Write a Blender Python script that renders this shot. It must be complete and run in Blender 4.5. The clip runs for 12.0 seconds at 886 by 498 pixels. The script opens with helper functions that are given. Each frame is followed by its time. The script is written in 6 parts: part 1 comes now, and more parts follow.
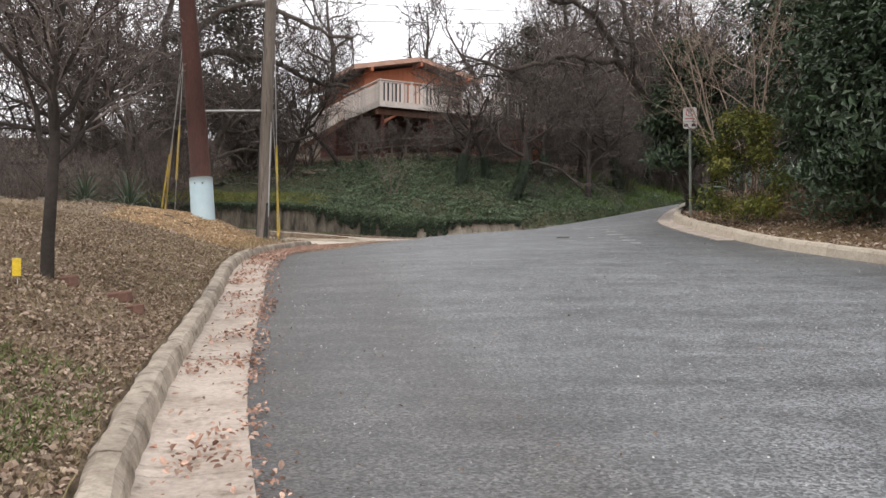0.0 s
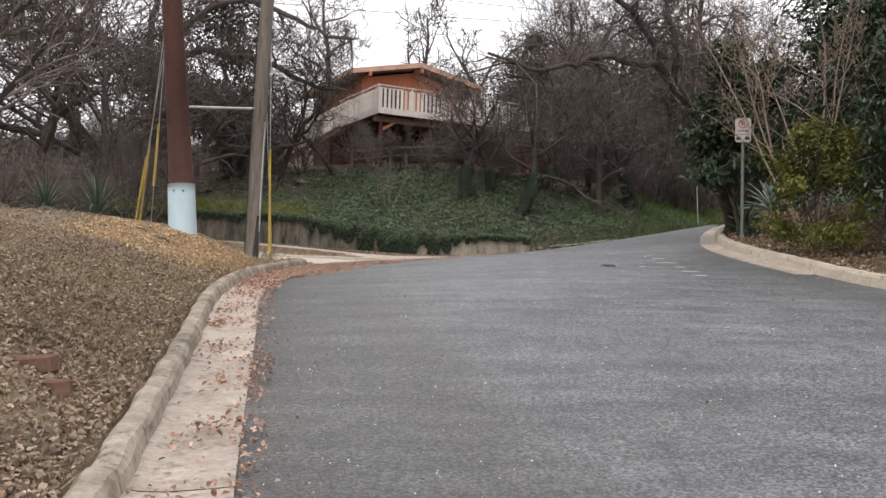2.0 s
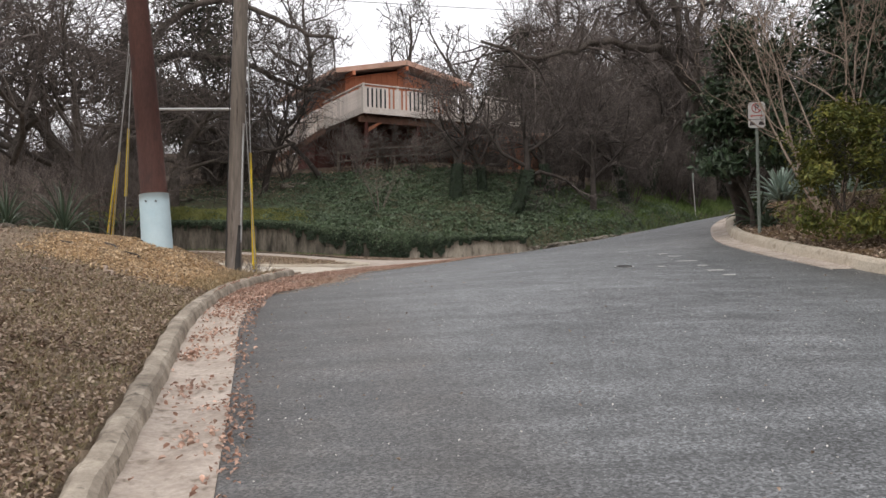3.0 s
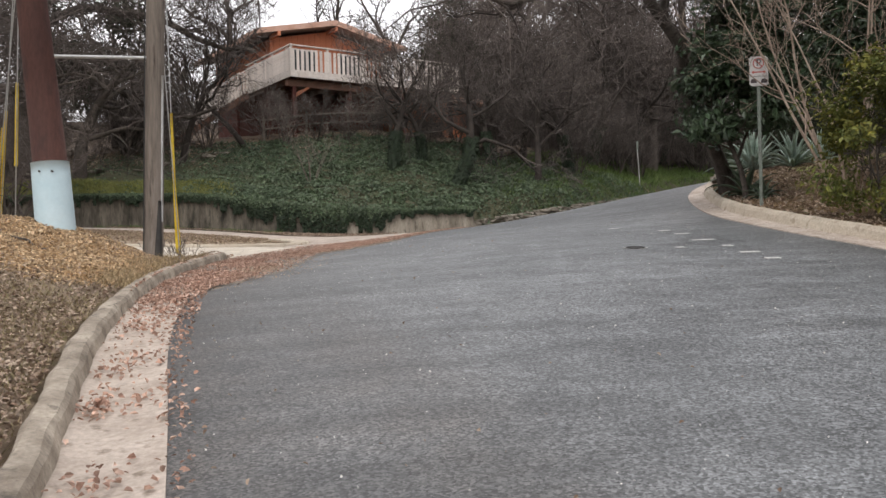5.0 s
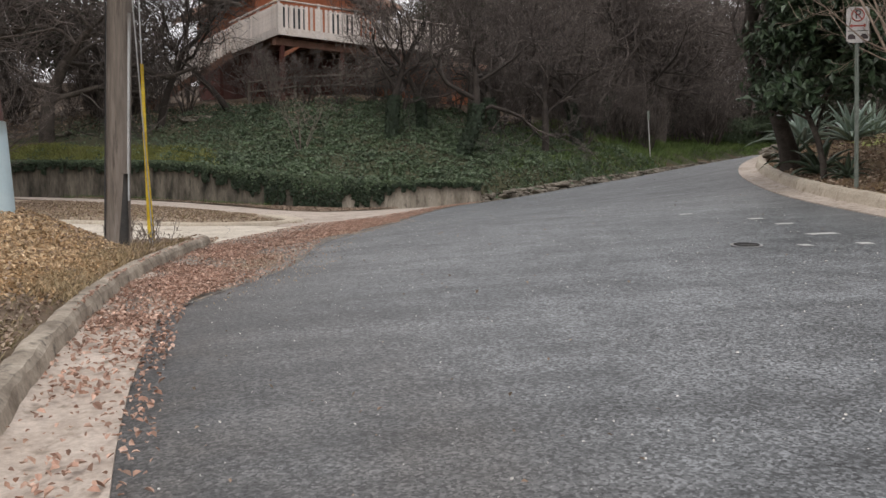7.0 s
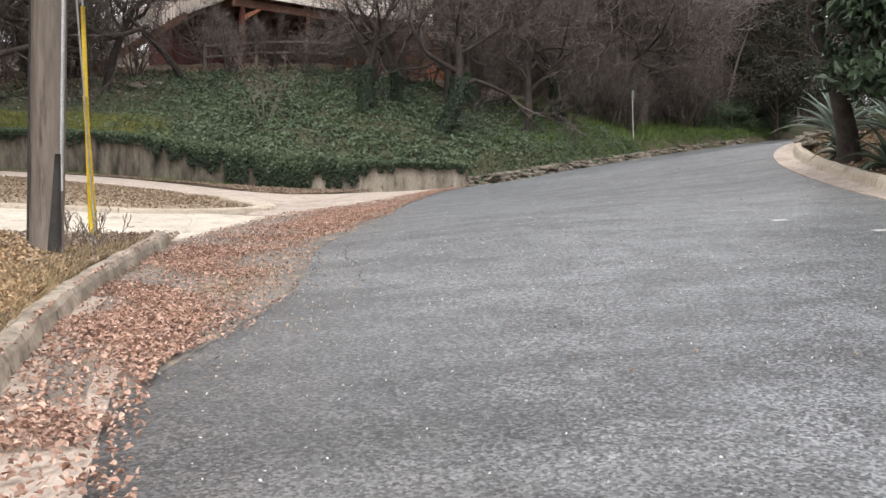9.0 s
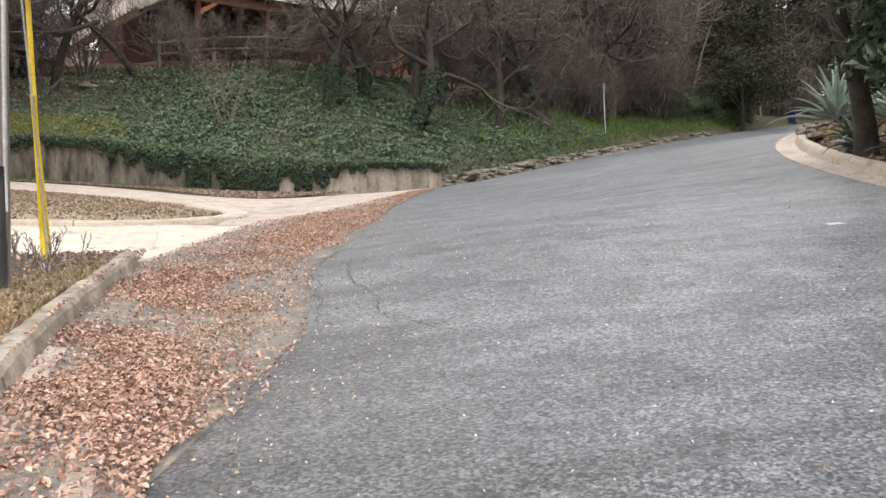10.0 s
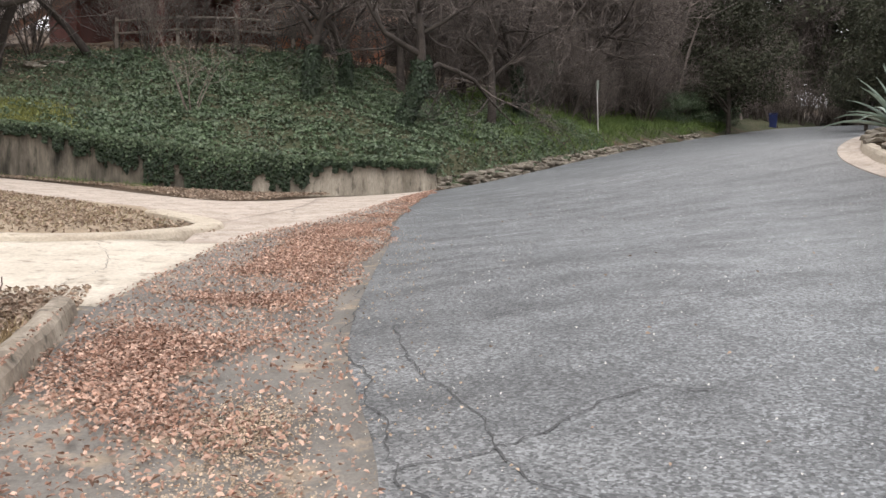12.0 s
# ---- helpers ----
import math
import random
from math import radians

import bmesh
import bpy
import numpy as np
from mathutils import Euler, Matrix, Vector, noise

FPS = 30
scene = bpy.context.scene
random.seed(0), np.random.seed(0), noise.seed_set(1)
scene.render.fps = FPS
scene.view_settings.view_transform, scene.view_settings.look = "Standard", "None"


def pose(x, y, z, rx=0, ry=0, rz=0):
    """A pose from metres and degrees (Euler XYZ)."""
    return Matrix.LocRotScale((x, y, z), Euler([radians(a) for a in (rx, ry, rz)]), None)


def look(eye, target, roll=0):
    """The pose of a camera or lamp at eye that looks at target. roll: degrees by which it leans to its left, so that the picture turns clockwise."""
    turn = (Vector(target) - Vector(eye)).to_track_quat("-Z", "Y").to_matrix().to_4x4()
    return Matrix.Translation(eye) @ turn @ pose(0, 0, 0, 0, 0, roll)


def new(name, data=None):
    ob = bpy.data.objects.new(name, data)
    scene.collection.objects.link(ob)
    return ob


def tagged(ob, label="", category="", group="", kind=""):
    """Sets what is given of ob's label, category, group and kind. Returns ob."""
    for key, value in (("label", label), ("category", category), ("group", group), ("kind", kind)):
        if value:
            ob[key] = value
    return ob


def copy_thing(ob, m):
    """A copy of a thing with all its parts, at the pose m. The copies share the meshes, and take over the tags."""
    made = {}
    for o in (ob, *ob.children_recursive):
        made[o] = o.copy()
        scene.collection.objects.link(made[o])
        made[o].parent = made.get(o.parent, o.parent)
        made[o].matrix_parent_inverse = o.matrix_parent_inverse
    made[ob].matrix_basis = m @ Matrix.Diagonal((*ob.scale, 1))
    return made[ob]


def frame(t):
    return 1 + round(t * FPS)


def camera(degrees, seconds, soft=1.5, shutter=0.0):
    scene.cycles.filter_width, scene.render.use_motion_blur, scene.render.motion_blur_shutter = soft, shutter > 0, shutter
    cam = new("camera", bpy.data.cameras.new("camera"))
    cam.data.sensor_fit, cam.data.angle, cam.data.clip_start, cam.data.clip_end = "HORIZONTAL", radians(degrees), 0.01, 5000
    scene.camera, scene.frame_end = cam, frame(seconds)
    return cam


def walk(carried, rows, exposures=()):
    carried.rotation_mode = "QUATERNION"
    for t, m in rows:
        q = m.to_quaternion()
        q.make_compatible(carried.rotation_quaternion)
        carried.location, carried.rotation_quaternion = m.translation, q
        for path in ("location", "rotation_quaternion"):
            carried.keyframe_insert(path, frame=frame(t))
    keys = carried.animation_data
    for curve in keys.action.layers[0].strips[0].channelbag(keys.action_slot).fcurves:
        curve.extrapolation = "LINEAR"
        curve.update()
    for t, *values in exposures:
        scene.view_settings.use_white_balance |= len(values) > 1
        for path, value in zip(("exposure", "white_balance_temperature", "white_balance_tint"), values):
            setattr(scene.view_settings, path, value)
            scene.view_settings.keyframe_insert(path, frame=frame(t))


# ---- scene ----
cam = camera(53.9, 12.0)
METRES, EYE, TILT, LEAN, TURN = 16.0, 1.3, 1.2, 0.0, 0.0
ROWS = [
    (0.0, 0.0, 0.0, 0.0, -0.0, 0.0, -0.0),
    (0.5, -0.0086, 0.0413, 0.0022, 0.25, -1.58, 0.04),
    (1.0, -0.0227, 0.0808, 0.0089, 0.87, -0.12, 0.3),
    (1.5, -0.0232, 0.1253, 0.0116, -0.65, -1.05, 2.78),
    (2.0, -0.0375, 0.164, 0.0147, -0.88, 0.79, -1.33),
    (2.5, -0.0393, 0.2044, 0.0176, -0.8, 0.78, 0.36),
    (4.5, -0.0805, 0.3541, 0.0306, -4.92, 0.68, 0.66),
    (5.0, -0.0832, 0.3964, 0.0308, -6.76, -1.22, 1.3),
    (5.5, -0.0912, 0.4352, 0.0363, -7.21, 0.12, 0.63),
    (6.0, -0.0914, 0.4793, 0.0378, -5.37, 1.65, 2.86),
    (6.5, -0.1025, 0.5247, 0.0416, -5.02, 4.21, -0.45),
    (7.0, -0.1064, 0.5619, 0.0433, -7.93, -3.29, 0.59),
    (9.0, -0.1365, 0.7272, 0.0552, -11.16, -4.86, -0.77),
    (9.5, -0.1403, 0.7696, 0.0594, -12.61, -4.41, 1.67),
    (10.0, -0.153, 0.8079, 0.0602, -14.03, -5.1, 0.3),
    (10.5, -0.1517, 0.8505, 0.0621, -17.29, -6.71, 4.54),
    (11.0, -0.1629, 0.8937, 0.0631, -12.82, -6.3, 1.71),
    (11.5, -0.1604, 0.9325, 0.0687, -16.55, -3.4, -0.73),
    (12.0, -0.1626, 0.9748, 0.0695, -16.59, -5.43, -1.06),
]
walk(cam, [(t, pose(0, 0, EYE, TILT, LEAN, TURN) @ pose(METRES * x, METRES * y, METRES * z, 90 + pitch, roll, yaw)) for t, x, y, z, yaw, pitch, roll in ROWS],
     exposures=[(0.0, 0.18), (1.0, 0.38), (2.0, 0.18), (2.5, 0.0), (4.5, 0.05), (5.0, 0.15), (5.5, 0.33), (6.5, 0.05), (7.0, -0.06), (9.0, 0.6), (9.5, 0.65), (10.0, 0.75), (10.5, 0.78), (11.5, 0.66), (12.0, 0.58)])

# ---- world and light: a bright overcast winter sky ----
world = bpy.data.worlds.new("overcast_sky")
scene.world = world
world.use_nodes = True
wt = world.node_tree
wt.nodes.clear()
w_out = wt.nodes.new("ShaderNodeOutputWorld")
w_bg = wt.nodes.new("ShaderNodeBackground")
w_sky = wt.nodes.new("ShaderNodeTexSky")
w_sky.sky_type, w_sky.sun_disc = "NISHITA", False
w_sky.sun_elevation, w_sky.sun_rotation = radians(38), radians(200)
w_dim = wt.nodes.new("ShaderNodeVectorMath")
w_dim.operation = "SCALE"
w_dim.inputs["Scale"].default_value = 0.10
w_mix = wt.nodes.new("ShaderNodeMix")
w_mix.data_type = "RGBA"
w_mix.inputs[0].default_value = 0.85
w_mix.inputs[7].default_value = (1.38, 1.34, 1.36, 1)
wt.links.new(w_sky.outputs[0], w_dim.inputs[0])
wt.links.new(w_dim.outputs[0], w_mix.inputs[6])
wt.links.new(w_mix.outputs[2], w_bg.inputs[0])
w_bg.inputs[1].default_value = 1.0
wt.links.new(w_bg.outputs[0], w_out.inputs[0])
sun = new("sun", bpy.data.lights.new("sun", "SUN"))
sun.data.energy, sun.data.angle, sun.data.color = 1.0, radians(25), (1.0, 0.96, 0.9)
sun.matrix_world = look((0, 0, 40), (8, 26, 0))


# ---- materials ----
def mat(name, a, b, scale=3.0, rough=0.85, fine=40.0, bump=0.3, depth=0.01, c=None, island=0.0, rnd=0.0, metal=0.0, coord="Object", spec=0.3, stretch=None, even_grain=False):
    """Two tones in broad patches, a finer grain over them, relief from both; c: a third tone in spots."""
    m = bpy.data.materials.new(name)
    m.use_nodes = True
    nt = m.node_tree
    p = nt.nodes["Principled BSDF"]
    p.inputs["Roughness"].default_value, p.inputs["Metallic"].default_value = rough, metal
    p.inputs["Specular IOR Level"].default_value = spec
    tc = nt.nodes.new("ShaderNodeTexCoord")
    vec = tc.outputs[coord]
    if stretch:
        mp = nt.nodes.new("ShaderNodeMapping")
        mp.inputs["Scale"].default_value = stretch
        nt.links.new(vec, mp.inputs[0])
        vec = mp.outputs[0]

    def noise_at(s, detail=6.0, r=0.6):
        n = nt.nodes.new("ShaderNodeTexNoise")
        n.inputs["Scale"].default_value, n.inputs["Detail"].default_value, n.inputs["Roughness"].default_value = s, detail, r
        nt.links.new(vec, n.inputs["Vector"])
        return n.outputs["Fac"]

    def span(v, lo, hi):
        n = nt.nodes.new("ShaderNodeMapRange")
        n.inputs[1].default_value, n.inputs[2].default_value = lo, hi
        nt.links.new(v, n.inputs[0])
        return n.outputs[0]

    def blend(f, x, y, mode="MIX"):
        n = nt.nodes.new("ShaderNodeMix")
        n.data_type, n.blend_type = "RGBA", mode
        for socket, v in ((n.inputs[0], f), (n.inputs[6], x), (n.inputs[7], y)):
            if isinstance(v, bpy.types.NodeSocket):
                nt.links.new(v, socket)
            elif isinstance(v, (int, float)):
                socket.default_value = v
            else:
                socket.default_value = (*v, 1)
        return n.outputs[2]

    col = blend(span(noise_at(scale), 0.32, 0.68), a, b)
    if c:
        col = blend(span(noise_at(scale * 2.7 + 1.3), 0.56, 0.7), col, c)
    if island:
        g = nt.nodes.new("ShaderNodeNewGeometry")
        col = blend(span(g.outputs["Random Per Island"], 0.0, 1.0 / island), col, b if not c else c)
        sc = nt.nodes.new("ShaderNodeMath")
        sc.operation = "MULTIPLY"
        sc.inputs[1].default_value = 23.7
        fr = nt.nodes.new("ShaderNodeMath")
        fr.operation = "FRACT"
        nt.links.new(g.outputs["Random Per Island"], sc.inputs[0])
        nt.links.new(sc.outputs[0], fr.inputs[0])
        tone = nt.nodes.new("ShaderNodeMapRange")
        tone.inputs[3].default_value, tone.inputs[4].default_value = 0.6, 1.3
        nt.links.new(fr.outputs[0], tone.inputs[0])
        col = blend(1.0, col, tone.outputs[0], "MULTIPLY")
    grain = noise_at(fine, 4.0, 0.7)
    g2 = nt.nodes.new("ShaderNodeMapRange")
    g2.inputs[1].default_value, g2.inputs[2].default_value, g2.inputs[3].default_value, g2.inputs[4].default_value = (0.25, 0.75, 0.95, 1.04) if even_grain else (0.25, 0.75, 0.72, 1.22)
    nt.links.new(grain, g2.inputs[0])
    col = blend(1.0, col, g2.outputs[0], "MULTIPLY")
    if rnd:
        oi = nt.nodes.new("ShaderNodeObjectInfo")
        g3 = nt.nodes.new("ShaderNodeMapRange")
        g3.inputs[3].default_value, g3.inputs[4].default_value = 1 - rnd, 1 + rnd
        nt.links.new(oi.outputs["Random"], g3.inputs[0])
        col = blend(1.0, col, g3.outputs[0], "MULTIPLY")
    nt.links.new(col, p.inputs["Base Color"])
    if bump:
        bn = nt.nodes.new("ShaderNodeBump")
        bn.inputs["Strength"].default_value, bn.inputs["Distance"].default_value = bump, depth
        nt.links.new(grain, bn.inputs["Height"])
        nt.links.new(bn.outputs[0], p.inputs["Normal"])
    return m


def asphalt_material():
    m = mat("asphalt", (0.128, 0.137, 0.143), (0.176, 0.186, 0.193), 0.35, 0.5, 80.0, 0.28, 0.006, spec=0.55)
    nt = m.node_tree
    p = nt.nodes["Principled BSDF"]
    p.inputs["Diffuse Roughness"].default_value = 1.0
    old = p.inputs["Base Color"].links[0].from_socket
    tc = nt.nodes.new("ShaderNodeTexCoord")
    # pale and dark stones in the binder
    v = nt.nodes.new("ShaderNodeTexVoronoi")
    v.inputs["Scale"].default_value = 76.0
    nt.links.new(tc.outputs["Object"], v.inputs["Vector"])
    r = nt.nodes.new("ShaderNodeValToRGB")
    r.color_ramp.elements[0].color, r.color_ramp.elements[0].position = (0.22, 0.22, 0.23, 1), 0.0
    r.color_ramp.elements[1].color, r.color_ramp.elements[1].position = (1.8, 1.8, 1.8, 1), 1.0
    e = r.color_ramp.elements.new(0.6)
    e.color = (1, 1, 1, 1)
    sep = nt.nodes.new("ShaderNodeSeparateColor")
    nt.links.new(v.outputs["Color"], sep.inputs[0])
    nt.links.new(sep.outputs[0], r.inputs[0])
    mx = nt.nodes.new("ShaderNodeMix")
    mx.data_type, mx.blend_type = "RGBA", "MULTIPLY"
    mx.inputs[0].default_value = 0.95
    nt.links.new(old, mx.inputs[6])
    nt.links.new(r.outputs[0], mx.inputs[7])
    # worn streaks across the way
    mp = nt.nodes.new("ShaderNodeMapping")
    mp.inputs["Scale"].default_value = (0.5, 2.2, 1)
    mp.inputs["Rotation"].default_value = (0, 0, 0.25)
    n = nt.nodes.new("ShaderNodeTexNoise")
    n.inputs["Scale"].default_value, n.inputs["Detail"].default_value = 1.6, 5
    nt.links.new(tc.outputs["Object"], mp.inputs[0])
    nt.links.new(mp.outputs[0], n.inputs["Vector"])
    k = nt.nodes.new("ShaderNodeMapRange")
    k.inputs[1].default_value, k.inputs[2].default_value, k.inputs[3].default_value, k.inputs[4].default_value = 0.32, 0.68, 0.74, 1.16
    nt.links.new(n.outputs["Fac"], k.inputs[0])
    m2 = nt.nodes.new("ShaderNodeMix")
    m2.data_type, m2.blend_type = "RGBA", "MULTIPLY"
    m2.inputs[0].default_value = 1.0
    nt.links.new(mx.outputs[2], m2.inputs[6])
    nt.links.new(k.outputs[0], m2.inputs[7])
    # dark pitted specks in patches
    n3 = nt.nodes.new("ShaderNodeTexNoise")
    n3.inputs["Scale"].default_value, n3.inputs["Detail"].default_value, n3.inputs["Roughness"].default_value = 2.6, 9, 0.75
    nt.links.new(tc.outputs["Object"], n3.inputs["Vector"])
    k3 = nt.nodes.new("ShaderNodeMapRange")
    k3.inputs[1].default_value, k3.inputs[2].default_value, k3.inputs[3].default_value, k3.inputs[4].default_value = 0.34, 0.58, 0.66, 1.12
    nt.links.new(n3.outputs["Fac"], k3.inputs[0])
    m3 = nt.nodes.new("ShaderNodeMix")
    m3.data_type, m3.blend_type = "RGBA", "MULTIPLY"
    m3.inputs[0].default_value = 1.0
    nt.links.new(m2.outputs[2], m3.inputs[6])
    nt.links.new(k3.outputs[0], m3.inputs[7])
    # pits and open pores, thicker in some stretches
    n5 = nt.nodes.new("ShaderNodeTexNoise")
    n5.inputs["Scale"].default_value, n5.inputs["Detail"].default_value, n5.inputs["Roughness"].default_value = 34.0, 3, 0.7
    nt.links.new(tc.outputs["Object"], n5.inputs["Vector"])
    n6 = nt.nodes.new("ShaderNodeTexNoise")
    n6.inputs["Scale"].default_value, n6.inputs["Detail"].default_value = 0.9, 4
    nt.links.new(mp.outputs[0], n6.inputs["Vector"])
    sub = nt.nodes.new("ShaderNodeMath")
    sub.operation = "MULTIPLY_ADD"
    sub.inputs[1].default_value = 0.55
    nt.links.new(n6.outputs["Fac"], sub.inputs[0])
    nt.links.new(n5.outputs["Fac"], sub.inputs[2])
    k5 = nt.nodes.new("ShaderNodeMapRange")
    k5.inputs[1].default_value, k5.inputs[2].default_value, k5.inputs[3].default_value, k5.inputs[4].default_value = 0.62, 0.77, 0.6, 1.08
    nt.links.new(sub.outputs[0], k5.inputs[0])
    m5 = nt.nodes.new("ShaderNodeMix")
    m5.data_type, m5.blend_type = "RGBA", "MULTIPLY"
    m5.inputs[0].default_value = 1.0
    nt.links.new(m3.outputs[2], m5.inputs[6])
    nt.links.new(k5.outputs[0], m5.inputs[7])
    # silt and leaf dust washed against the gutter
    at = nt.nodes.new("ShaderNodeAttribute")
    at.attribute_name = "silt"
    mul = nt.nodes.new("ShaderNodeMath")
    mul.operation = "MULTIPLY"
    nt.links.new(at.outputs["Fac"], mul.inputs[0])
    k4 = nt.nodes.new("ShaderNodeMapRange")
    k4.inputs[1].default_value, k4.inputs[2].default_value, k4.inputs[3].default_value, k4.inputs[4].default_value = 0.35, 0.6, 0.55, 1.0
    nt.links.new(n3.outputs["Fac"], k4.inputs[0])
    nt.links.new(k4.outputs[0], mul.inputs[1])
    m4 = nt.nodes.new("ShaderNodeMix")
    m4.data_type, m4.blend_type = "RGBA", "MULTIPLY"
    m4.inputs[7].default_value = (0.5, 0.425, 0.365, 1)
    nt.links.new(mul.outputs[0], m4.inputs[0])
    nt.links.new(m5.outputs[2], m4.inputs[6])
    nt.links.new(m4.outputs[2], p.inputs["Base Color"])
    return m


ASPHALT = asphalt_material()
CONCRETE = mat("concrete", (0.5, 0.44, 0.36), (0.66, 0.6, 0.51), 1.6, 0.9, 28.0, 0.35, 0.008, c=(0.3, 0.25, 0.2))
GUTTER_CONCRETE = mat("gutter_concrete", (0.36, 0.3, 0.25), (0.52, 0.45, 0.39), 2.6, 0.9, 26.0, 0.4, 0.008, c=(0.22, 0.18, 0.14), rnd=0.08)
CURB_CONCRETE = mat("curb_concrete", (0.2, 0.165, 0.128), (0.5, 0.435, 0.355), 3.2, 0.92, 34.0, 0.9, 0.014, c=(0.12, 0.105, 0.085), rnd=0.1)
PALE_CURB = mat("pale_curb_concrete", (0.4, 0.34, 0.27), (0.52, 0.46, 0.37), 1.8, 0.9, 30.0, 0.4, 0.01, c=(0.3, 0.25, 0.19), rnd=0.1)
# Stain tones, lowered further: shade from the ivy fringe is mixed into them.
WALL_CONCRETE = mat("stained_wall_concrete", (0.23, 0.2, 0.16), (0.03, 0.028, 0.022), 2.8, 0.93, 22.0, 0.5, 0.015, c=(0.06, 0.06, 0.045), stretch=(1.3, 1.3, 0.3))
PALE_WALL = mat("newer_wall_concrete", (0.44, 0.39, 0.32), (0.2, 0.175, 0.14), 2.2, 0.93, 22.0, 0.5, 0.015, c=(0.12, 0.105, 0.085), stretch=(1.3, 1.3, 0.4))
LAWN = mat("winter_lawn", (0.17, 0.125, 0.088), (0.29, 0.225, 0.155), 1.3, 0.95, 30.0, 0.9, 0.03, c=(0.12, 0.115, 0.06))
MULCH = mat("wood_chip_ground", (0.52, 0.37, 0.22), (0.64, 0.48, 0.3), 2.0, 0.95, 45.0, 0.9, 0.02, c=(0.25, 0.16, 0.08))
HILL = mat("ivy_ground", (0.045, 0.06, 0.028), (0.095, 0.085, 0.052), 0.7, 0.95, 18.0, 0.9, 0.05, c=(0.09, 0.075, 0.045))
FOREST = mat("forest_floor", (0.075, 0.054, 0.038), (0.14, 0.1, 0.068), 0.6, 0.95, 14.0, 0.9, 0.05, c=(0.06, 0.05, 0.035))
BED = mat("leaf_mulch_bed", (0.1, 0.065, 0.035), (0.19, 0.125, 0.065), 1.6, 0.95, 26.0, 0.9, 0.03, c=(0.07, 0.075, 0.03))
ISLAND_EARTH = mat("dry_island_earth", (0.3, 0.235, 0.165), (0.42, 0.34, 0.25), 1.4, 0.95, 30.0, 0.8, 0.02, c=(0.2, 0.15, 0.1))
GREEN_LAWN = mat("green_lawn", (0.2, 0.24, 0.06), (0.3, 0.32, 0.1), 0.8, 0.95, 40.0, 0.6, 0.02)
BARK = mat("grey_bark", (0.06, 0.05, 0.042), (0.125, 0.105, 0.09), 3.0, 0.95, 24.0, 1.0, 0.03, c=(0.045, 0.037, 0.03), rnd=0.2)
DARK_BARK = mat("dark_bark", (0.035, 0.029, 0.025), (0.07, 0.058, 0.05), 3.0, 0.95, 30.0, 0.9, 0.02)
TWIG = mat("brown_twigs", (0.04, 0.033, 0.029), (0.142, 0.118, 0.105), 1.6, 0.95, 8.0, 0.0, c=(0.25, 0.21, 0.19), island=0.62, rnd=0.35)
GREY_BARK = mat("pale_grey_bark", (0.17, 0.14, 0.12), (0.25, 0.21, 0.18), 3.0, 0.9, 14.0, 0.4, 0.01)
PALE_BARK = mat("tan_smooth_bark", (0.27, 0.2, 0.155), (0.42, 0.335, 0.27), 3.0, 0.8, 14.0, 0.4, 0.01)
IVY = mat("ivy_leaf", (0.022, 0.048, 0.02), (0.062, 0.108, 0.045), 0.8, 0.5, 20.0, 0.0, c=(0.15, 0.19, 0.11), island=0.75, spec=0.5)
# Darker copy of IVY: the wall trails' shade is put into its colour.
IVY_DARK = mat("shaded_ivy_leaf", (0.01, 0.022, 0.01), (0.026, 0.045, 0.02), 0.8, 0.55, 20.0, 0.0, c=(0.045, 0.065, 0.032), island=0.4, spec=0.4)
DARK_LEAF = mat("dark_evergreen_leaf", (0.03, 0.055, 0.028), (0.05, 0.085, 0.04), 1.2, 0.42, 20.0, 0.0, c=(0.07, 0.095, 0.05), island=0.6, spec=0.5)
YELLOW_LEAF = mat("yellow_green_leaf", (0.11, 0.13, 0.03), (0.26, 0.22, 0.04), 1.5, 0.55, 20.0, 0.0, c=(0.06, 0.09, 0.025), island=0.7)
JUNIPER_LEAF = mat("juniper_leaf", (0.045, 0.055, 0.033), (0.075, 0.082, 0.05), 0.8, 0.8, 12.0, 0.0, c=(0.06, 0.055, 0.04), island=0.7, rnd=0.2)
AGAVE_LEAF = mat("blue_green_agave", (0.21, 0.28, 0.23), (0.35, 0.42, 0.35), 2.0, 0.5, 18.0, 0.2, 0.004, rnd=0.12)
STRAP_LEAF = mat("dark_strap_leaf", (0.05, 0.075, 0.045), (0.1, 0.13, 0.085), 2.0, 0.45, 18.0, 0.0)
BROWN_LEAF = mat("fallen_oak_leaf", (0.22, 0.115, 0.082), (0.42, 0.25, 0.18), 1.3, 0.8, 30.0, 0.0, c=(0.66, 0.48, 0.385), island=0.8)
LAWN_LEAF = mat("weathered_oak_leaf", (0.16, 0.1, 0.072), (0.3, 0.21, 0.15), 1.3, 0.85, 30.0, 0.0, c=(0.5, 0.41, 0.32), island=0.75)
DRY_GRASS = mat("dry_grass", (0.36, 0.28, 0.17), (0.27, 0.21, 0.12), 0.7, 0.9, 20.0, 0.0, c=(0.2, 0.19, 0.09), island=0.55)
STRAW = mat("tan_straw", (0.36, 0.28, 0.16), (0.48, 0.38, 0.24), 1.1, 0.9, 20.0, 0.0, c=(0.25, 0.18, 0.1), island=0.8)
CHIPS = mat("pale_wood_chip", (0.62, 0.45, 0.27), (0.78, 0.63, 0.44), 2.0, 0.9, 30.0, 0.0, c=(0.32, 0.2, 0.1), island=0.7)
RUST = mat("rust_brown_steel", (0.055, 0.024, 0.019), (0.085, 0.036, 0.027), 1.8, 0.75, 30.0, 0.3, 0.004, c=(0.045, 0.022, 0.018), metal=0.15, stretch=(1, 1, 0.3))
